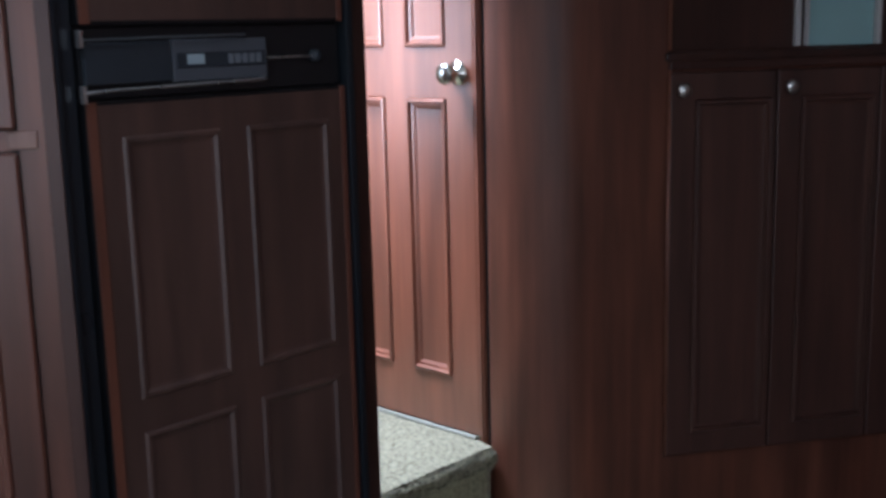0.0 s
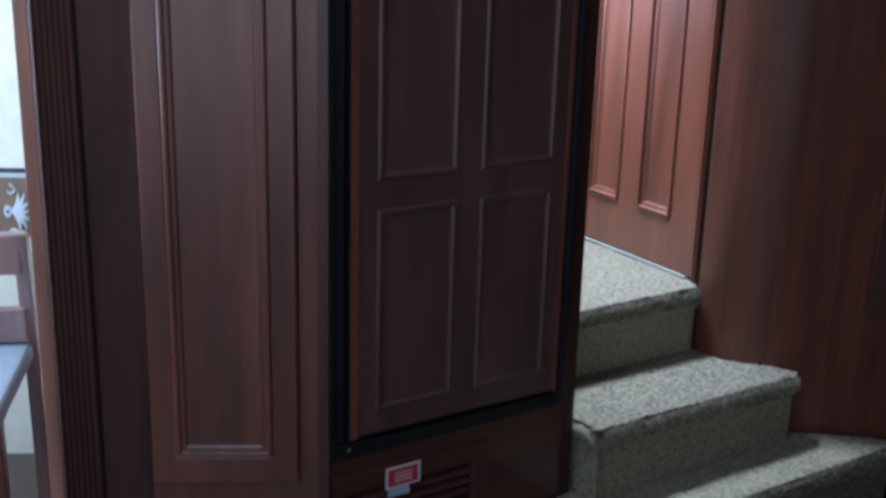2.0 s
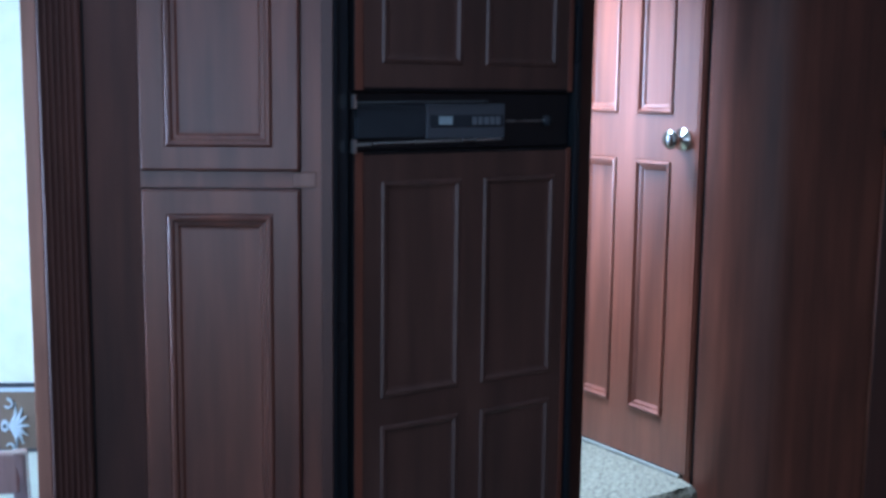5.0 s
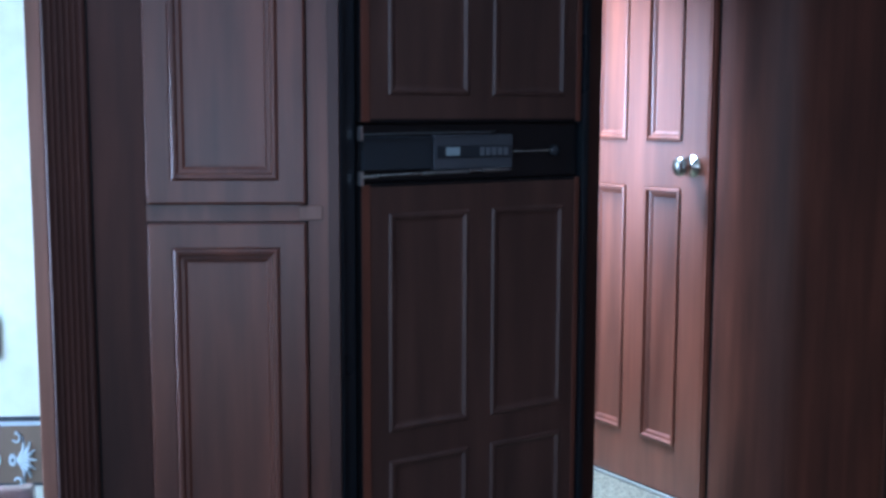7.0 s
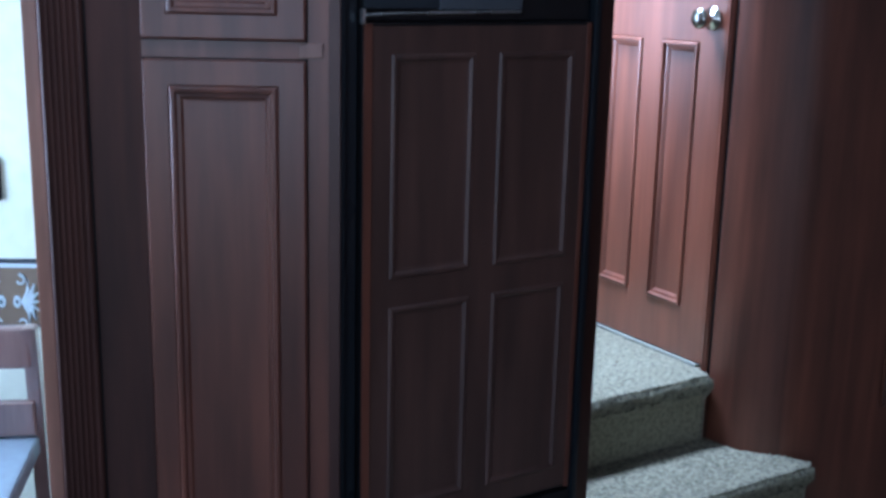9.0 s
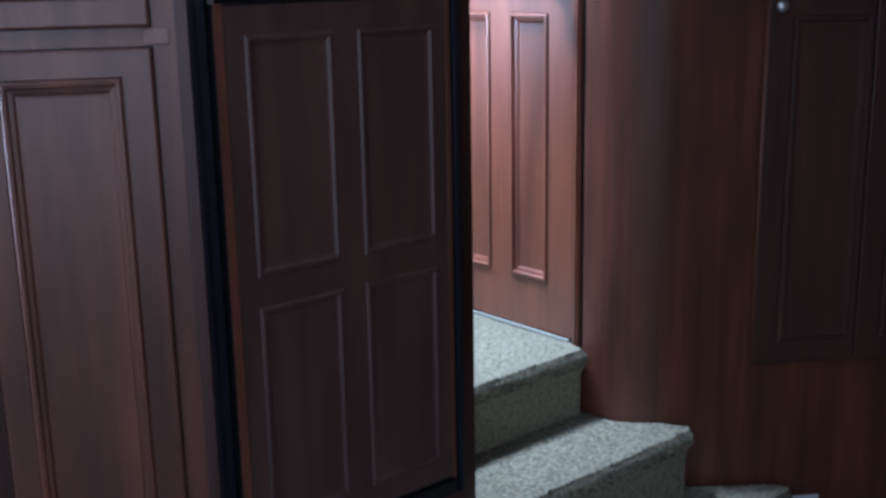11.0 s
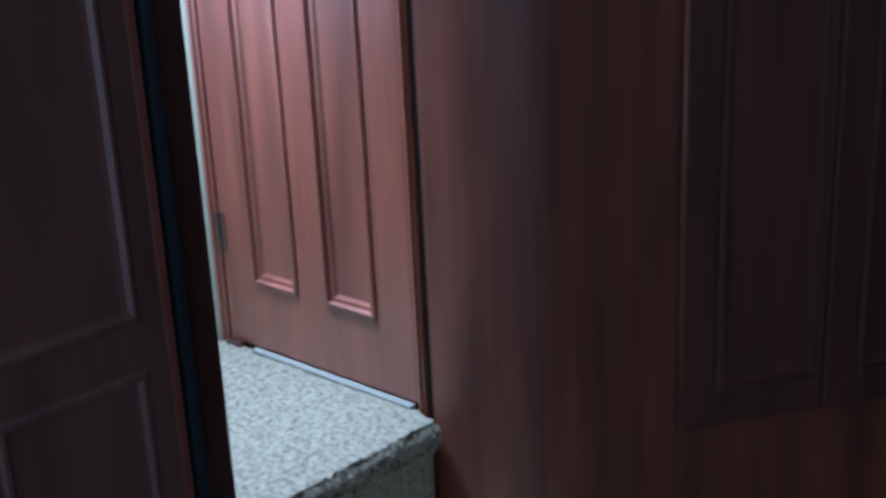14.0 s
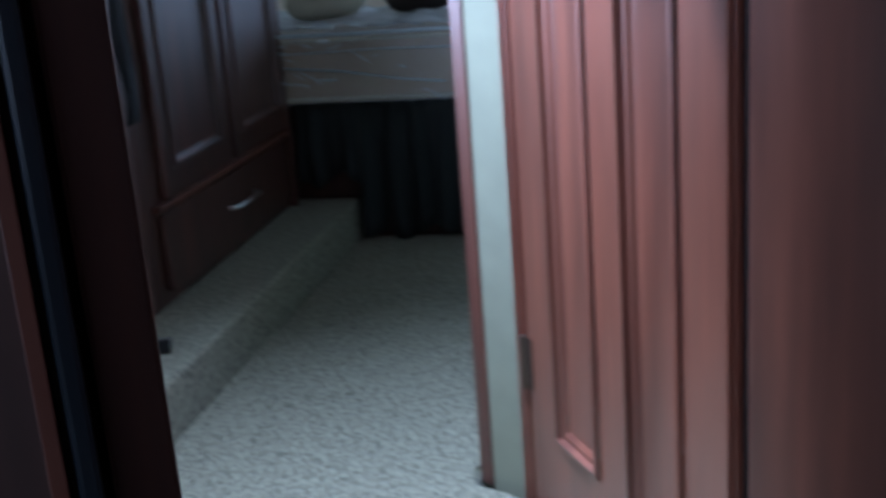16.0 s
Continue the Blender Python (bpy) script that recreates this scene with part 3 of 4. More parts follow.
def pantry():
    t = thing("pantry_cupboard", TR @ pose(0, 0, -0.0125), "tall dark cherry pantry cupboard with two panelled doors", "cupboard")
    front = holed_slab(-0.43, 0, 0.034, CEIL - 0.02, [(-0.318, 0.44, -0.036, 1.480), (-0.318, 1.530, -0.036, 2.3)], 0, 0.02)
    part("face_frame", front, CHERRY, t)
    body = box((-0.50, 0.021, 0), (-0.47, 0.60, CEIL - 0.02))
    part("side_panel", body, CHERRY, t)
    part("back_panel", box((-0.468, 0.59, 0), (0.0, 0.60, CEIL - 0.02)), CHERRY, t)
    panelled_door("lower_door", 0.297, 1.060, [(0.0495, 0.062, 0.2425, 1.009)], CHERRY, t, pose(-0.3255, -0.019, 0.427), 0.018,
                          [(0.0, -0.001), (0.004, -0.005), (0.010, -0.004), (0.013, 0.003), (0.020, 0.004), (0.024, 0.009)])
    panelled_door("upper_door", 0.297, 0.80, [(0.0495, 0.048, 0.2425, 0.74)], CHERRY, t, pose(-0.3255, -0.019, 1.522), 0.018,
                          [(0.0, -0.001), (0.004, -0.005), (0.010, -0.004), (0.013, 0.003), (0.020, 0.004), (0.024, 0.009)])
    # thin black sheets paint the shadow line round each overlay door
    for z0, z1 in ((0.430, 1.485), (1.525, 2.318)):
        part("door_gap_shade", holed_slab(-0.3275, z0 - 0.005, -0.0265, z1 + 0.004, [(-0.322, z0 + 0.002, -0.032, z1 - 0.002)], -0.0035, -0.0005), GAP, t, "near-black sheet painted as the shade behind the door's edge")
    # darker overlay: the shade on the left stile put into the wood colour
    part("left_stile", box((-0.4285, -0.0025, 0.0), (-0.3295, -0.0005, CEIL - 0.02), 0.001), FLUTED, t, "stile darkened in colour for the shade on it")
    # pale block paints the light on the rail's end, clear of the doors
    part("rail_end", box((-0.042, -0.006, 1.4915), (0.002, -0.0008, 1.519), 0.002), LIT_CHERRY, t, "end of the rail painted paler where light falls on it")
    part("filler_strip", box((0.012, -0.004, 0.095), (0.034, -0.0008, CEIL - 0.02), 0.0015), CHERRY_PANEL, t, "darker filler strip beside the fridge")
    part("plinth", box((-0.328, -0.004, 0), (0.034, -0.0005, 0.09), 0.001), DARK_WOOD, t)
    return t


pantry()


def fluted_trim():
    t = thing("fluted_trim", TR @ pose(-0.5085, -0.014, 0), "dark cherry fluted upright moulding on the pantry edge", "moulding")
    bm = bmesh.new()
    prof = [(0.0, 0.03), (0.0, 0.0), (0.005, -0.004)]
    for k in range(6):
        x = 0.008 + k * 0.0110
        prof += [(x, -0.004), (x + 0.0015, 0.0005), (x + 0.0045, 0.0025), (x + 0.0075, 0.0005), (x + 0.009, -0.004)]
    prof += [(0.075, -0.004), (0.079, 0.0), (0.079, 0.0135)]
    a = [bm.verts.new((x, y, 0)) for x, y in prof]
    b = [bm.verts.new((x, y, CEIL - 0.02)) for x, y in prof]
    for k in range(len(prof) - 1):
        bm.faces.new((a[k], a[k + 1], b[k + 1], b[k]))
    part("moulding", bm, FLUTED, t)
    part("gap_line", box((0.0795, 0.010, 0), (0.083, 0.0135, CEIL - 0.02)), GAP, t, "dark joint line")
    part("edge_board", box((-0.030, 0.006, 0), (-0.002, 0.045, CEIL - 0.02), 0.003), MAPLE, t, "lighter reddish edge board")
    return t


fluted_trim()

# ---------------------------------------------------------------- fridge


def fridge():
    t = thing("fridge", pose(0, 0, -0.0125), "built-in fridge freezer with dark wood door panels and black trim", "fridge")
    part("case", box((-0.040, 0.032, 0.46), (0.556, 0.60, 2.30), 0.004), BLACK, t)
    bm = box((-0.049, -0.004, 0.462), (-0.041, 0.034, 2.31), 0.002)
    add_box(bm, (-0.040, 0.012, 0.462), (-0.008, 0.031, 2.31), 0.002)
    part("hinge_side_trim", bm, BLACK_TRIM, t, "black hinge side trim")
    bm = box((0.5465, -0.008, 0.462), (0.562, 0.031, 2.31), 0.004)
    part("latch_side_trim", bm, BLACK_TRIM, t, "black latch side trim")
    part("bottom_trim", box((-0.040, -0.003, 0.462), (0.545, 0.031, 0.494), 0.003), BLACK, t)
    # doors: a wooden insert with four shallow panels
    frame_profile = [(-0.001, 0.0), (0.003, -0.0035), (0.008, -0.004), (0.014, 0.0005), (0.020, 0.0015)]

    def insert(name, z0, z1, panels):
        shell = part(name, box((-0.002, 0.002, z0 - 0.001), (0.541, 0.030, z1 + 0.001), 0.003), BLACK, t, "black door shell")
        bm = holed_slab(0.006, z0 + 0.006, 0.535, z1 - 0.006, panels, 0.0, 0.0045)
        part("wood_insert", bm, FRIDGE_WOOD, shell, "dark wood insert")
        for p in panels:
            bm = bmesh.new()
            rings = add_frame(bm, p[0], p[1], p[2], p[3], frame_profile)
            bm.faces.new(rings[-1])
            part("panel", bm, FRIDGE_WOOD, shell)
        for x0, x1 in ((-0.001, 0.017), (0.529, 0.5405)):
            part("edge_strip", box((x0, -0.003, z0), (x1, 0.001, z1), 0.0015), CHERRY, shell, "reddish wood edge strip")
        return shell

    cols = ((0.0605, 0.250), (0.309, 0.498))
    insert("lower_door", 0.502, 1.556, [(a, z0, b, z1) for a, b in cols for z0, z1 in ((0.556, 0.996), (1.056, 1.497))])
    insert("upper_door", 1.676, 2.29, [(a, 1.729, b, 2.23) for a, b in cols])
    # control strip between the doors
    part("control_recess", box((-0.001, 0.012, 1.560), (0.541, 0.0315, 1.672), 0.002), BLACK, t)
    part("handle_cover", box((0.004, 0.001, 1.582), (0.163, 0.013, 1.648), 0.003), CHARCOAL, t, "plain charcoal cover plate")
    disp = part("control_panel", box((0.165, 0.000, 1.580), (0.361, 0.014, 1.650), 0.003), GREY_PANEL, t, "grey control panel with small buttons")
    part("display_band", box((0.172, -0.0022, 1.603), (0.355, 0.0005, 1.628), 0.001), CHARCOAL, disp)
    for k in range(5):
        x = 0.275 + k * 0.015
        part("button", box((x, -0.0045, 1.607), (x + 0.011, -0.0018, 1.624), 0.0012), BUTTON_GREY, disp, "small pale grey button")
    part("readout", box((0.192, -0.0035, 1.608), (0.226, -0.0018, 1.625), 0.001), PALE_BLUE, disp, "pale lit readout")
    part("slide_rail", add_tube(bmesh.new(), [(0.366, 0.004, 1.614), (0.475, 0.004, 1.614)], 0.0022, 8), CHROME, t, "thin chrome rail")
    part("slide_knob", lathe([(0.011, 0.012), (0.012, 0.0), (0.009, -0.006), (0.0, -0.007)], 18, "y"), CHARCOAL, t, "round black slide knob", True, pose(0.478, 0.004, 1.614))
    bm = add_tube(bmesh.new(), [(-0.003, -0.010, 1.571), (0.05, -0.012, 1.5735), (0.34, -0.012, 1.5775), (0.352, -0.004, 1.578)], 0.0032, 8)
    part("lower_handle", bm, CHROME, t, "slim chrome door handle bar")
    bm = add_tube(bmesh.new(), [(-0.003, -0.008, 1.652), (0.12, -0.010, 1.654), (0.30, -0.008, 1.6555), (0.315, 0.0, 1.656)], 0.0022, 8)
    part("upper_handle", bm, CHARCOAL_BRIGHT, t, "slim dark handle bar")
    for z in (1.652, 1.566):
        part("hinge_pin", box((-0.010, -0.012, z - 0.012), (-0.002, 0.0, z + 0.016), 0.002), CHROME, t, "bright hinge pin")
    part("hinge_screw", lathe([(0.004, 0.0), (0.004, -0.003), (0.0, -0.004)], 12, "y"), CHROME, t, "bright screw head", False, pose(-0.006, -0.004, 0.484))
    return t


PALE_BLUE = plain("pale_readout", (0.45, 0.58, 0.62), 0.3)
CHARCOAL_BRIGHT = plain("dark_chrome", (0.30, 0.34, 0.36), 0.3, metal=0.9)
fridge()


def fridge_surround():
    t = thing("fridge_cabinet", pose(0.002, 0, -0.0125), "dark cherry cabinet round the fridge with a louvred vent", "cabinet")
    # walnut instead of cherry: the shade on this hall side put into colour
    part("side_panel", box((0.566, 0.012, 0), (0.610, 0.66, CEIL - 0.02), 0.004), DARK_WOOD, t)
    part("top_panel", box((-0.049, 0.005, 2.312), (0.565, 0.03, CEIL - 0.02), 0.003), CHERRY, t)
    front = holed_slab(-0.048, 0.0, 0.5655, 0.461, [(-0.005, 0.19, 0.310, 0.372)], 0.002, 0.022)
    part("lower_front", front, CHERRY_X, t)
    bm = bmesh.new()
    add_frame(bm, -0.046, 0.15, 0.350, 0.425, [(0.0, 0.002), (0.002, -0.006), (0.039, -0.006), (0.041, 0.004)])
    part("vent_frame", bm, CHERRY_X, t)
    for k in range(7):
        z = 0.198 + k * 0.0255
        bm = box((-0.004, -0.004, -0.002), (0.309, 0.018, 0.004), 0.0012)
        part("slat", bm, CHERRY_X, t, m=pose(0, 0.004, z, 35, 0, 0))
    part("vent_back", box((-0.005, 0.024, 0.19), (0.310, 0.03, 0.372)), BLACK, t)
    return t


fridge_surround()


def warning_label():
    t = thing("warning_label", pose(0.083, -0.0075, 0.4015), "small red and white printed warning sticker", "label")
    part("paper", box((0, 0, -0.047), (0.087, 0.001, 0.004), 0.0), WHITE, t)
    part("tail", box((0.006, 0.0, -0.068), (0.060, 0.001, -0.0475)), PALE_BLUE, t, "pale blue lower strip")
    part("red_field", box((0.006, -0.0008, -0.042), (0.081, -0.0001, -0.002)), RED, t, "red printed field")
    for k in range(3):
        part("text_line", box((0.022, -0.0016, -0.015 - k * 0.009), (0.066, -0.0009, -0.011 - k * 0.009)), PALE, t)
    return t


warning_label()

# ---------------------------------------------------------------- cabinets in the wall beyond the steps


def entertainment_cabinet():
    t = thing("entertainment_cabinet", RW @ pose(0, 0, -0.011), "dark cherry built-in cabinet with tall panelled doors", "cabinet")
    for k in range(4):
        x = 0.116 + k * 0.287
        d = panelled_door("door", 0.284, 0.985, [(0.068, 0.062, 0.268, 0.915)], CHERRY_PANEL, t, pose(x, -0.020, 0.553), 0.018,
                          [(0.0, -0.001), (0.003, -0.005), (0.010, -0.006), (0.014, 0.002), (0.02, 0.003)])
        part("knob", lathe([(0.007, 0.0), (0.007, -0.010), (0.014, -0.013), (0.0175, -0.019), (0.015, -0.026), (0.0, -0.029)], 18, "y"), CHROME, d, "bright chrome knob", True, pose(0.028, 0.0, 0.943))
    # beads in lighter wood, added to draw the bright highlight down the left edge
    part("edge_bead", add_tube(bmesh.new(), [(0.1135, -0.021, 0.556), (0.1135, -0.021, 1.545)], 0.0042, 10), CHERRY_DOOR, t, "lighter bead added as the highlight on the cabinet's left edge", True)
    part("edge_bead", add_tube(bmesh.new(), [(0.1135, -0.021, 1.592), (0.1135, -0.021, 2.29)], 0.0042, 10), CHERRY_DOOR, t, "lighter bead added as the highlight on the cabinet's left edge", True)
    part("top_rail", box((0.116, -0.020, 1.545), (1.27, -0.001, 1.590), 0.003), CHERRY_X, t)
    part("ledge", box((0.100, -0.034, 1.566), (1.28, -0.021, 1.586), 0.004), DARK_WOOD, t)
    for x0, x1 in ((0.446, 0.460), (0.474, 0.482), (0.668, 0.682)):
        part("niche_post", box((x0, -0.022, 1.594), (x1, -0.004, 2.20), 0.003), ALU, t, "pale upright frame bar")
    part("niche_back", box((0.118, -0.0032, 1.591), (1.26, -0.0008, 2.30)), DARK_WOOD, t, "dark wood back panel")
    part("glass", box((0.483, -0.007, 1.594), (0.667, -0.0045, 2.20)), GLASS_PANEL, t, "glass pane, its window reflection painted as blue grey")
    return t


entertainment_cabinet()


def floor_box():
    t = thing("black_box", RW @ pose(0.235, -0.072, 0.0), "black plastic box on the floor with a white label", "box")
    part("body", box((0, 0, 0), (0.21, 0.068, 0.112), 0.010, 3), BLACK, t)
    part("lip", box((0.012, -0.006, 0.020), (0.198, 0.0, 0.078), 0.004), BLACK_TRIM, t)
    part("label_plate", box((0.016, 0.045, 0.105), (0.092, 0.05, 0.152), 0.002), WHITE, t, "white label plate")
    return t


floor_box()


def yellow_tag():
    t = thing("yellow_tag", RW @ pose(0.545, -0.001, 0.0), "yellow plastic tag hanging from a black clip", "tag")
    part("tag", box((-0.018, -0.016, 0.012), (0.036, -0.004, 0.110), 0.005, 3), YELLOW, t)
    for k in range(3):
        part("rib", box((-0.010, -0.019, 0.03 + k * 0.022), (0.028, -0.0155, 0.040 + k * 0.022), 0.001), YELLOW, t)
    bm = add_tube(bmesh.new(), [(0.008, -0.010, 0.108), (0.008, -0.012, 0.135), (0.010, -0.012, 0.160)], 0.004, 8)
    part("cord", bm, BLACK, t)
    bm = box((-0.012, -0.024, 0.155), (0.026, 0.0, 0.205), 0.006, 3)
    add_box(bm, (-0.002, -0.034, 0.165), (0.016, -0.022, 0.195), 0.004)
    part("clip", bm, BLACK, t, "black wall clip")
    return t


yellow_tag()


def extinguisher():
    t = thing("fire_extinguisher", RW @ pose(0.812, -0.058, 0.0), "small white fire extinguisher in a black bracket by the wall", "extinguisher")
    part("cylinder", lathe([(0.030, 0.0), (0.040, 0.006), (0.041, 0.02), (0.041, 0.205), (0.038, 0.225), (0.028, 0.245), (0.014, 0.256), (0.012, 0.270)], 28), WHITE, t, "white steel cylinder", True, pose(0, 0, 0.018))
    part("foot", box((-0.044, -0.044, 0.0), (0.044, 0.05, 0.0175), 0.004), BLACK, t)
    part("strap", lathe([(0.0415, 0.0), (0.0435, 0.002), (0.0435, 0.020), (0.0415, 0.022)], 28), BLACK, t, "black strap", False, pose(0, 0, 0.175))
    bm = add_box(lathe([(0.016, 0.0), (0.018, 0.01), (0.014, 0.03), (0.008, 0.034)], 16), (-0.012, -0.06, 0.026), (0.012, 0.02, 0.036), 0.003)
    part("valve", bm, BLACK, t, "black valve and lever", m=pose(0, 0, 0.288))
    part("gauge", lathe([(0.013, 0.0), (0.014, -0.006), (0.010, -0.009), (0.0, -0.009)], 16, "y"), CHROME, t, "round gauge", False, pose(0.0, -0.019, 0.302))
    part("back_plate", box((-0.025, 0.045, 0.05), (0.025, 0.054, 0.30), 0.003), BLACK, t)
    return t


extinguisher()

# ---------------------------------------------------------------- dining corner


def border_strip():
    t = tagged(thing("wall_border", TR @ pose(0, B1, -0.028), "brown wallpaper border with pale scrolls under a dark rail", "wallpaper"), kind="structure")
    part("paper", box((A0, -0.0035, 0.694), (-0.52, -0.0005, 0.876)), BORDER, t)
    part("edge_line", box((A0, -0.008, 0.872), (-0.52, -0.0036, 0.884), 0.002), CHARCOAL, t, "dark thin rail")
    part("edge_line", box((A0, -0.006, 0.690), (-0.52, -0.0036, 0.697), 0.001), CHARCOAL, t)
    part("pale_line", box((A0, -0.0055, 0.858), (-0.52, -0.0036, 0.870), 0.001), SCROLL, t, "pale blue line")
    mid = 0.762
    for k in range(6):
        c = -0.900 + 0.21 - k * 0.21
        for side in (-1, 1):
            bm = bmesh.new()
            for q in range(7):
                a = radians(-72 + q * 24)
                root = Vector((c + side * 0.034, -0.005, mid))
                tip = root + Vector((side * 0.052 * math.cos(a), 0, 0.068 * math.sin(a)))
                bend = root.lerp(tip, 0.55) + Vector((side * 0.010 * abs(math.sin(a)), 0, -0.006 * math.sin(a)))
                add_tube(bm, [root, bend, tip], [0.003, 0.0062, 0.002], 6)
            part("palmette", bm, SCROLL, t)
            for sz in (-1, 1):
                bm = bmesh.new()
                pts, rad = [], []
                for i in range(12):
                    f = i / 11
                    r0 = 0.017 * (1 - 0.65 * f)
                    pts.append((c + side * (0.030 + r0 * math.sin(4.4 * f)), -0.005, mid + sz * (0.060 + r0 * math.cos(4.4 * f))))
                    rad.append(0.0045 * (1 - 0.5 * f))
                add_tube(bm, pts, rad, 6)
                part("scroll", bm, SCROLL, t)
            eye = Matrix.Translation((c + side * 0.021, -0.0035, mid)) @ Matrix.Diagonal((0.62, 1, 1, 1))
            part("eyelet", lathe([(0.018, 0.0), (0.017, -0.003), (0.0, -0.004)], 14, "y"), SCROLL, t, m=eye)
            part("eyelet_centre", lathe([(0.006, -0.004), (0.006, -0.0055), (0.0, -0.006)], 12, "y"), CHARCOAL, t, m=eye)
    return t


border_strip()


def switch_plate():
    t = thing("light_switch", TR @ pose(-0.936, B1 - 0.001, 1.075), "black rocker light switch on the cream wall", "switch")
    part("plate", box((-0.036, -0.009, -0.058), (0.036, 0.0, 0.058), 0.006, 3), BLACK, t)
    part("rocker", box((-0.014, -0.017, -0.026), (0.014, -0.008, 0.026), 0.004, 3), CHARCOAL, t, "charcoal rocker")
    return t


switch_plate()


def dining_chair():
    t = thing("dining_chair", TR @ pose(-0.955, 0.58, 0, 0, 0, 6), "brown wooden ladder-back dining chair with a printed cloth seat", "chair")
    hw, top = 0.215, 0.782
    for sx in (-1, 1):
        bm = bmesh.new()
        prof = [(0.02, 0.0), (0.012, 0.25), (0.0, 0.45), (-0.012, 0.6), (-0.04, top - 0.01), (-0.045, top)]
        a = []
        for y, z in prof:
            w = 0.017
            a.append([bm.verts.new((sx * hw + dx, y + dy, z)) for dx, dy in ((-w, -0.026), (w, -0.026), (w, 0.022), (-w, 0.022))])
        for p, q in zip(a, a[1:]):
            for k in range(4):
                bm.faces.new((p[k], p[(k + 1) % 4], q[(k + 1) % 4], q[k]))
        bm.faces.new(a[0]); bm.faces.new(a[-1])
        bmesh.ops.bevel(bm, geom=[e for e in bm.edges], offset=0.004, segments=2, affect="EDGES")
        part("back_post", bm, CHAIR_WOOD, t)
        part("front_leg", box((sx * 0.20 - 0.018, -0.42, 0), (sx * 0.20 + 0.018, -0.384, 0.44), 0.004), CHERRY, t)
    part("top_rail", box((-hw, -0.062, top - 0.104), (hw, -0.028, top), 0.008, 3), CHAIR_WOOD, t)
    part("middle_rail", box((-hw, -0.050, top - 0.284), (hw, -0.020, top - 0.196), 0.006, 3), CHAIR_WOOD, t)
    part("seat", box((-0.22, -0.43, 0.44), (0.22, 0.02, 0.49), 0.015, 3), CLOTH_C, t, "printed cloth seat")
    return t


dining_chair()

# ---------------------------------------------------------------- bedroom


def carpet_ledge():
    bm = box((-0.20, -1.50, LAND - 0.01), (0.18, 0.14, 0.695), 0.012, 3)
    ob = structure("carpet_ledge", bm, CARPET, BR, "raised beige carpeted ledge under the wardrobe", "ledge")
    return ob


ledge = carpet_ledge()


def wardrobe():
    t = thing("wardrobe", BR @ pose(0, 0, 0.695), "dark cherry bedroom wardrobe with panelled doors over a drawer", "wardrobe")
    part("body", box((-0.55, -0.955, 0.001), (-0.020, -0.004, 1.60), 0.003), CHERRY_PANEL, t)
    part("end_panel", box((-0.02, -0.018, 0.0), (0.004, 0.004, 1.60), 0.003), CHERRY_PANEL, t)
    flip = Matrix.Rotation(radians(90), 4, "Z")
    for y0 in (-0.875, -0.430):
        panelled_door("door", 0.415, 1.34, [(0.05, 0.062, 0.365, 1.28)], CHERRY_PANEL, t, pose(0.0, y0, 0.242) @ flip, 0.018,
                      [(0.0, -0.001), (0.004, -0.007), (0.014, -0.006), (0.02, 0.003), (0.026, 0.006)])
    part("rail", box((-0.018, -0.93, 0.222), (0.006, -0.02, 0.240), 0.004), CHERRY, t)
    drawer = part("drawer", box((-0.018, -0.91, 0.035), (0.0, -0.05, 0.215), 0.004), CHERRY_PANEL, t)
    bm = add_tube(bmesh.new(), [(0.0, -0.535, 0.131), (0.022, -0.52, 0.131), (0.026, -0.44, 0.131), (0.022, -0.36, 0.131), (0.0, -0.345, 0.131)], 0.0055, 8)
    part("pull", bm, CHROME, drawer, "bright metal drawer pull", True)
    return t


wardrobe()
BED = pose(1.273, 2.656, 0, 0, 0, -31.0)


def bed():
    t = thing("bed", BED, "bed with plastic wrapped tan mattress and grey gathered skirt", "bed")
    part("base", box((-0.62, 0.035, 0.698), (1.02, 1.9, 0.998), 0.01), DARK_WOOD, t)
    part("lower_base", box((0.205, 0.035, LAND + 0.004), (1.02, 1.9, 0.697), 0.01), DARK_WOOD, t)

    def cloth(x0, x1, z0, z1, seed):
        bm = bmesh.new()
        n, m = int((x1 - x0) / 0.006), 9
        grid = []
        for i in range(n + 1):
            x = x0 + (x1 - x0) * i / n
            col = []
            for j in range(m + 1):
                f = j / m
                y = 0.010 + math.sin(x * 62 + 2.2 * math.sin(x * 17)) * 0.022 * (0.30 + 0.70 * f) + noise.noise(Vector((x * 26, f * 1.5, seed))) * 0.024 * (0.4 + f)
                col.append(bm.verts.new((x + math.sin(x * 60) * 0.004 * f, y - 0.012 * f, z1 - (z1 - z0) * f + noise.noise(Vector((x * 11, 4.0, seed))) * 0.050 * f)))
            grid.append(col)
        for i in range(n):
            for j in range(m):
                bm.faces.new((grid[i][j], grid[i + 1][j], grid[i + 1][j + 1], grid[i][j + 1]))
        ob = part("skirt", bm, SKIRT, t, "grey gathered bed skirt", True)
        sol = ob.modifiers.new("thickness", "SOLIDIFY")
        sol.thickness = 0.002
        return ob

    cloth(0.0, 0.195, 0.762, 1.0, 1)
    cloth(0.196, 0.99, 0.592, 1.0, 2)
    return t


bed()


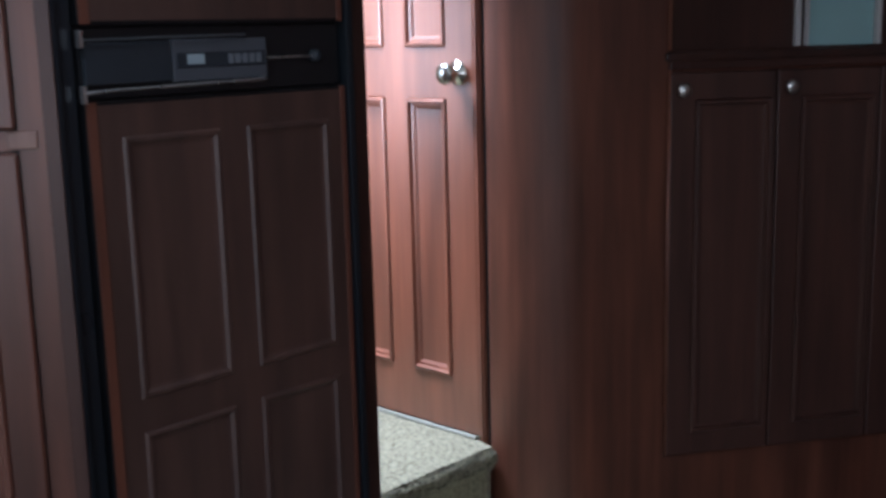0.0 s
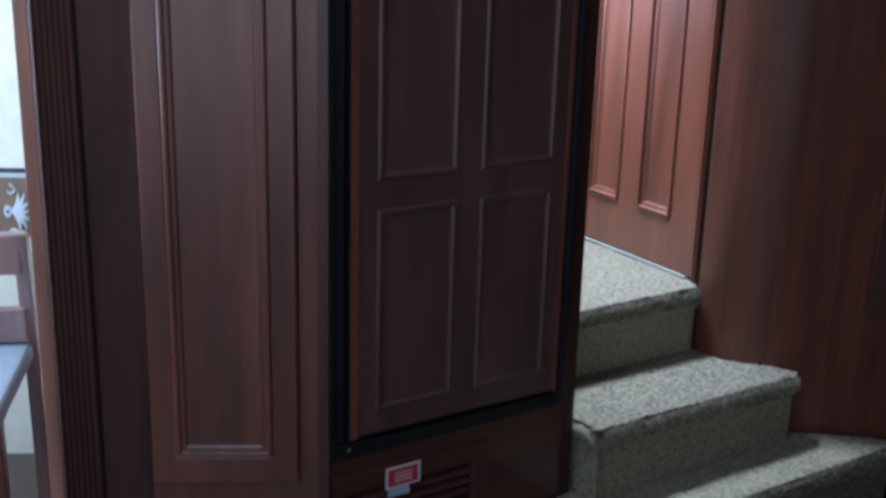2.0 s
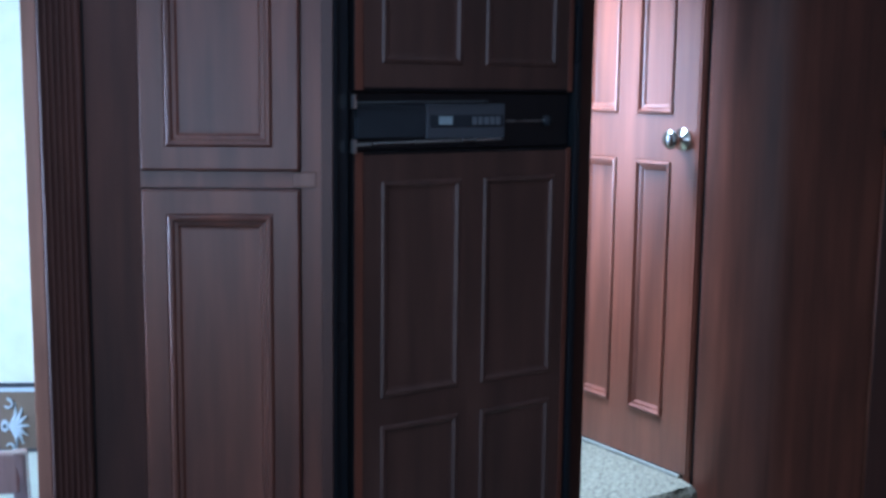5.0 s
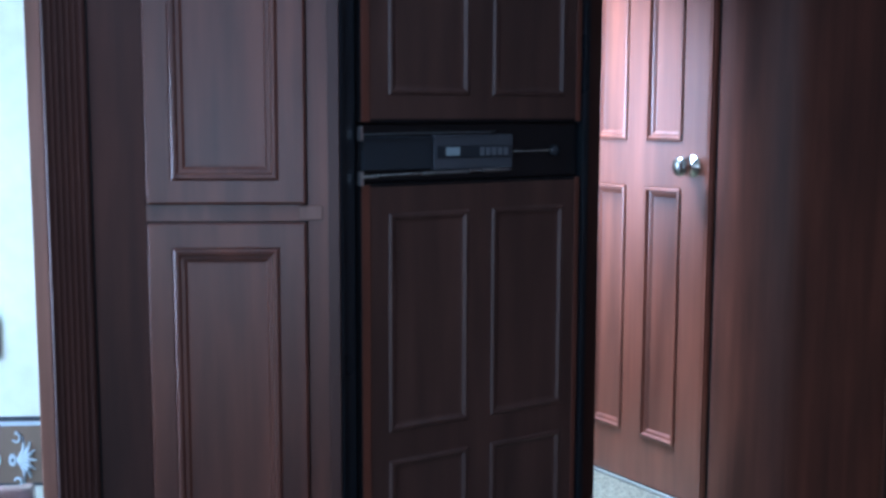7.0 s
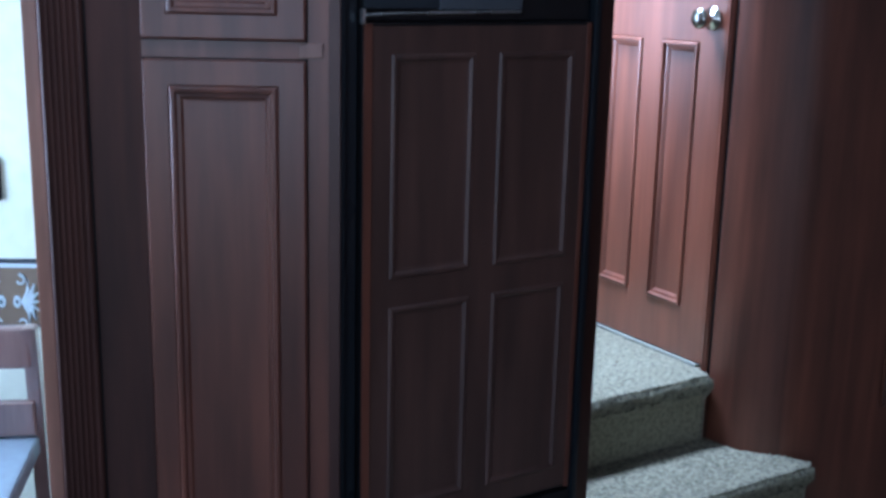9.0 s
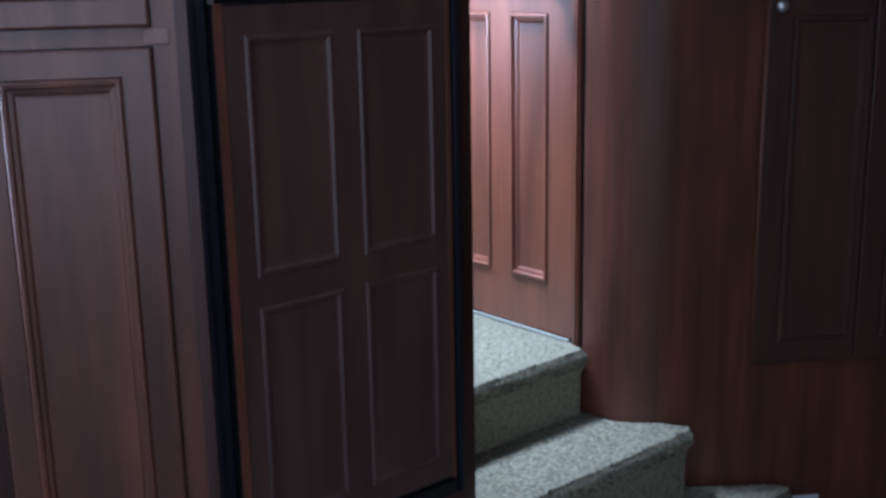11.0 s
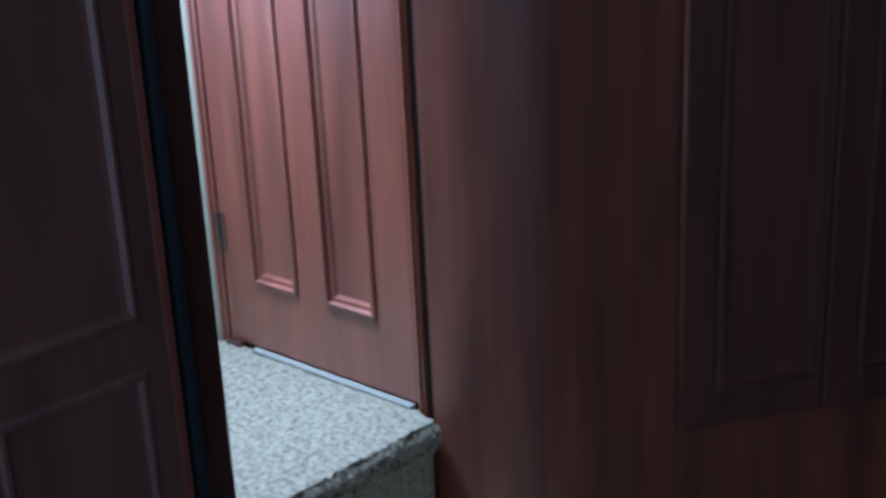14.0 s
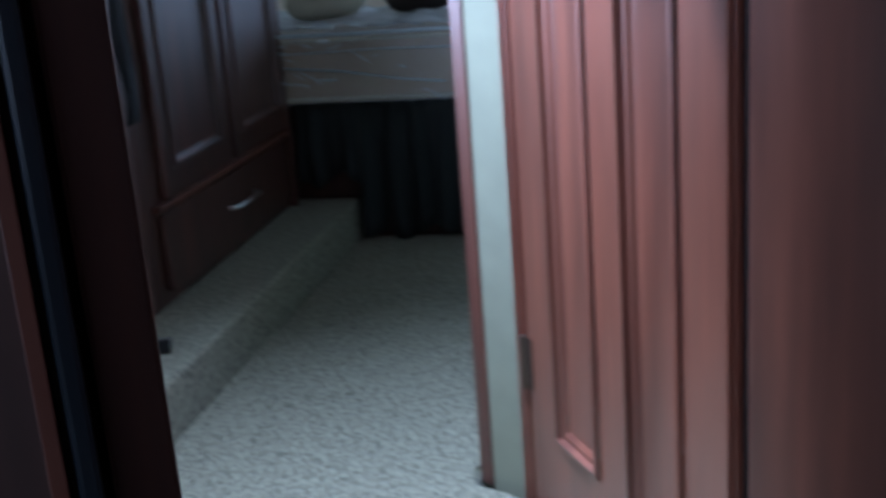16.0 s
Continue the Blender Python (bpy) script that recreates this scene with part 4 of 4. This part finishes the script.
def mattress():
    t = thing("mattress", BED @ pose(0, 0, 1.002), "tan patterned mattress still wrapped in clear plastic film", "mattress")
    bm = box((-0.60, -0.02, 0), (1.0, 1.88, 0.200), 0.03, 4)
    part("core", bm, MATTRESS, t, smooth=True)
    for z in (0.014, 0.186):
        pts = [(-0.57, -0.021, z), (0.97, -0.021, z)]
        part("piping", add_tube(bmesh.new(), pts, 0.006, 8), STUFFING, t, "pale piping")
    bm = bmesh.new()
    nx, nz = 90, 14
    grid = []
    for i in range(nx + 1):
        x = -0.60 + 1.6 * i / nx
        col = []
        for j in range(nz + 1):
            f = j / nz
            z = 0.002 + f * 0.215 if f < 0.9 else 0.1955 + (f - 0.9) * 0.25
            y = -0.030 + (0.0 if f < 0.85 else (f - 0.85) * 0.5)
            q = Vector((x * 6, z * 14, 2.0))
            y += noise.noise(q) * 0.012 + noise.noise(q * 2.7) * 0.006 - 0.006
            col.append(bm.verts.new((x, y, z)))
        grid.append(col)
    for i in range(nx):
        for j in range(nz):
            bm.faces.new((grid[i][j], grid[i + 1][j], grid[i + 1][j + 1], grid[i][j + 1]))
    part("plastic_wrap", bm, FILM, t, "clear crinkled plastic film", True)
    bm = bmesh.new()
    grid = []
    for i in range(61):
        col = []
        for j in range(31):
            x, y = -0.55 + 1.5 * i / 60, 0.03 + 0.7 * j / 30
            q = Vector((x * 7, y * 7, 5.0))
            col.append(bm.verts.new((x, y, 0.207 + abs(noise.noise(q)) * 0.045 + abs(noise.noise(q * 2.6)) * 0.022)))
        grid.append(col)
    for i in range(60):
        for j in range(30):
            bm.faces.new((grid[i][j], grid[i + 1][j], grid[i + 1][j + 1], grid[i][j + 1]))
    part("plastic_top", bm, FILM_GLARE, t, "loose crumpled plastic film, made whiter for the glare on it", True)
    rng = random.Random(12)
    # pale tubes draw folds and the glare along the top edge
    folds = [([(0.0, -0.044, 0.112), (0.18, -0.050, 0.098), (0.34, -0.046, 0.070), (0.48, -0.044, 0.056)], 0.0030), ([(-0.1, -0.045, 0.150), (0.3, -0.048, 0.158), (0.7, -0.045, 0.150)], 0.0022),
             ([(-0.3, -0.036, 0.199), (0.0, -0.041, 0.204), (0.2, -0.040, 0.203), (0.5, -0.042, 0.205), (0.9, -0.036, 0.200)], 0.0060)]
    for k in range(16):
        x, z, a, n = rng.uniform(-0.05, 0.62), rng.uniform(0.03, 0.19), rng.uniform(-0.9, 0.9), rng.uniform(0.015, 0.07)
        folds.append(([(x, -0.044, z), (x + n * 0.5, -0.048 - rng.uniform(0, 0.004), z + a * n * 0.4), (x + n, -0.044, z + a * n)], rng.uniform(0.0010, 0.0024)))
    for pts, w in folds:
        part("film_fold", add_tube(bmesh.new(), pts, w, 6), FOLD_GLINT, t, "fold in the plastic film with its glint painted pale", True)
    part("law_tag", box((0.112, -0.049, 0.182), (0.146, -0.047, 0.192)), WHITE, t, "small white sewn tag")
    return t


mattress()


def pillow(m, sx, sy, sz, mat, name, label):
    bm = bmesh.new()
    bmesh.ops.create_icosphere(bm, subdivisions=4, radius=1)
    for v in bm.verts:
        x, y, z = v.co
        e = lambda c: math.copysign(abs(c) ** 0.55, c)
        v.co = Vector((e(x) * sx, e(y) * sy, z * sz * (1 - 0.35 * max(abs(x), abs(y)) ** 4)))
        v.co.z += noise.noise(v.co * 9) * 0.008
    return tagged(part(name, bm, mat, None, "", True, m), label, "pillow")


pillow(BED @ pose(0.03, 0.34, 1.275, 0, 0, 8), 0.13, 0.09, 0.055, STUFFING, "pillow", "cream pillow lying on the wrapped mattress")
pillow(BED @ pose(0.34, 0.38, 1.275, 0, 0, -10), 0.12, 0.07, 0.05, DARK_CLOTH, "cushion", "dark brown cushion on the wrapped mattress")


def hanging_strap():
    bm = bmesh.new()
    left, right = [], []
    for i in range(41):
        f = i / 40
        z = 1.14 + 1.14 * f
        y = math.sin(f * 21) * 0.008 + noise.noise(Vector((f * 9, 0, 0))) * 0.012
        w = 0.030 + noise.noise(Vector((0, f * 7, 3))) * 0.014
        left.append(bm.verts.new((0.012 + math.sin(f * 33) * 0.005, -1.015 + y - w, z)))
        right.append(bm.verts.new((0.012 - math.sin(f * 27) * 0.005, -1.015 + y + w, z)))
    for i in range(40):
        bm.faces.new((left[i], right[i], right[i + 1], left[i + 1]))
    ob = part("hanging_strap", bm, BLACK_CLOTH, None, "", True, BR)
    sol = ob.modifiers.new("thickness", "SOLIDIFY")
    sol.thickness = 0.004
    return tagged(ob, "crumpled black cloth strap hanging beside the wardrobe", "strap")


BLACK_CLOTH = plain("black_cloth", (0.01, 0.01, 0.012), 0.9, grain=0.3, size=200)
hanging_strap()


def rubber_wedge():
    bm = box((-0.022, -0.030, 0.0), (0.022, 0.030, 0.030), 0.004)
    for v in bm.verts:
        if v.co.y > 0 and v.co.z > 0.015:
            v.co.z -= 0.014
    ob = part("door_wedge", bm, BLACK, None, "", False, BR @ pose(0.088, -1.19, 0.6965, 0, 0, 20))
    return tagged(ob, "small black rubber door wedge on the carpeted ledge", "door wedge")


rubber_wedge()
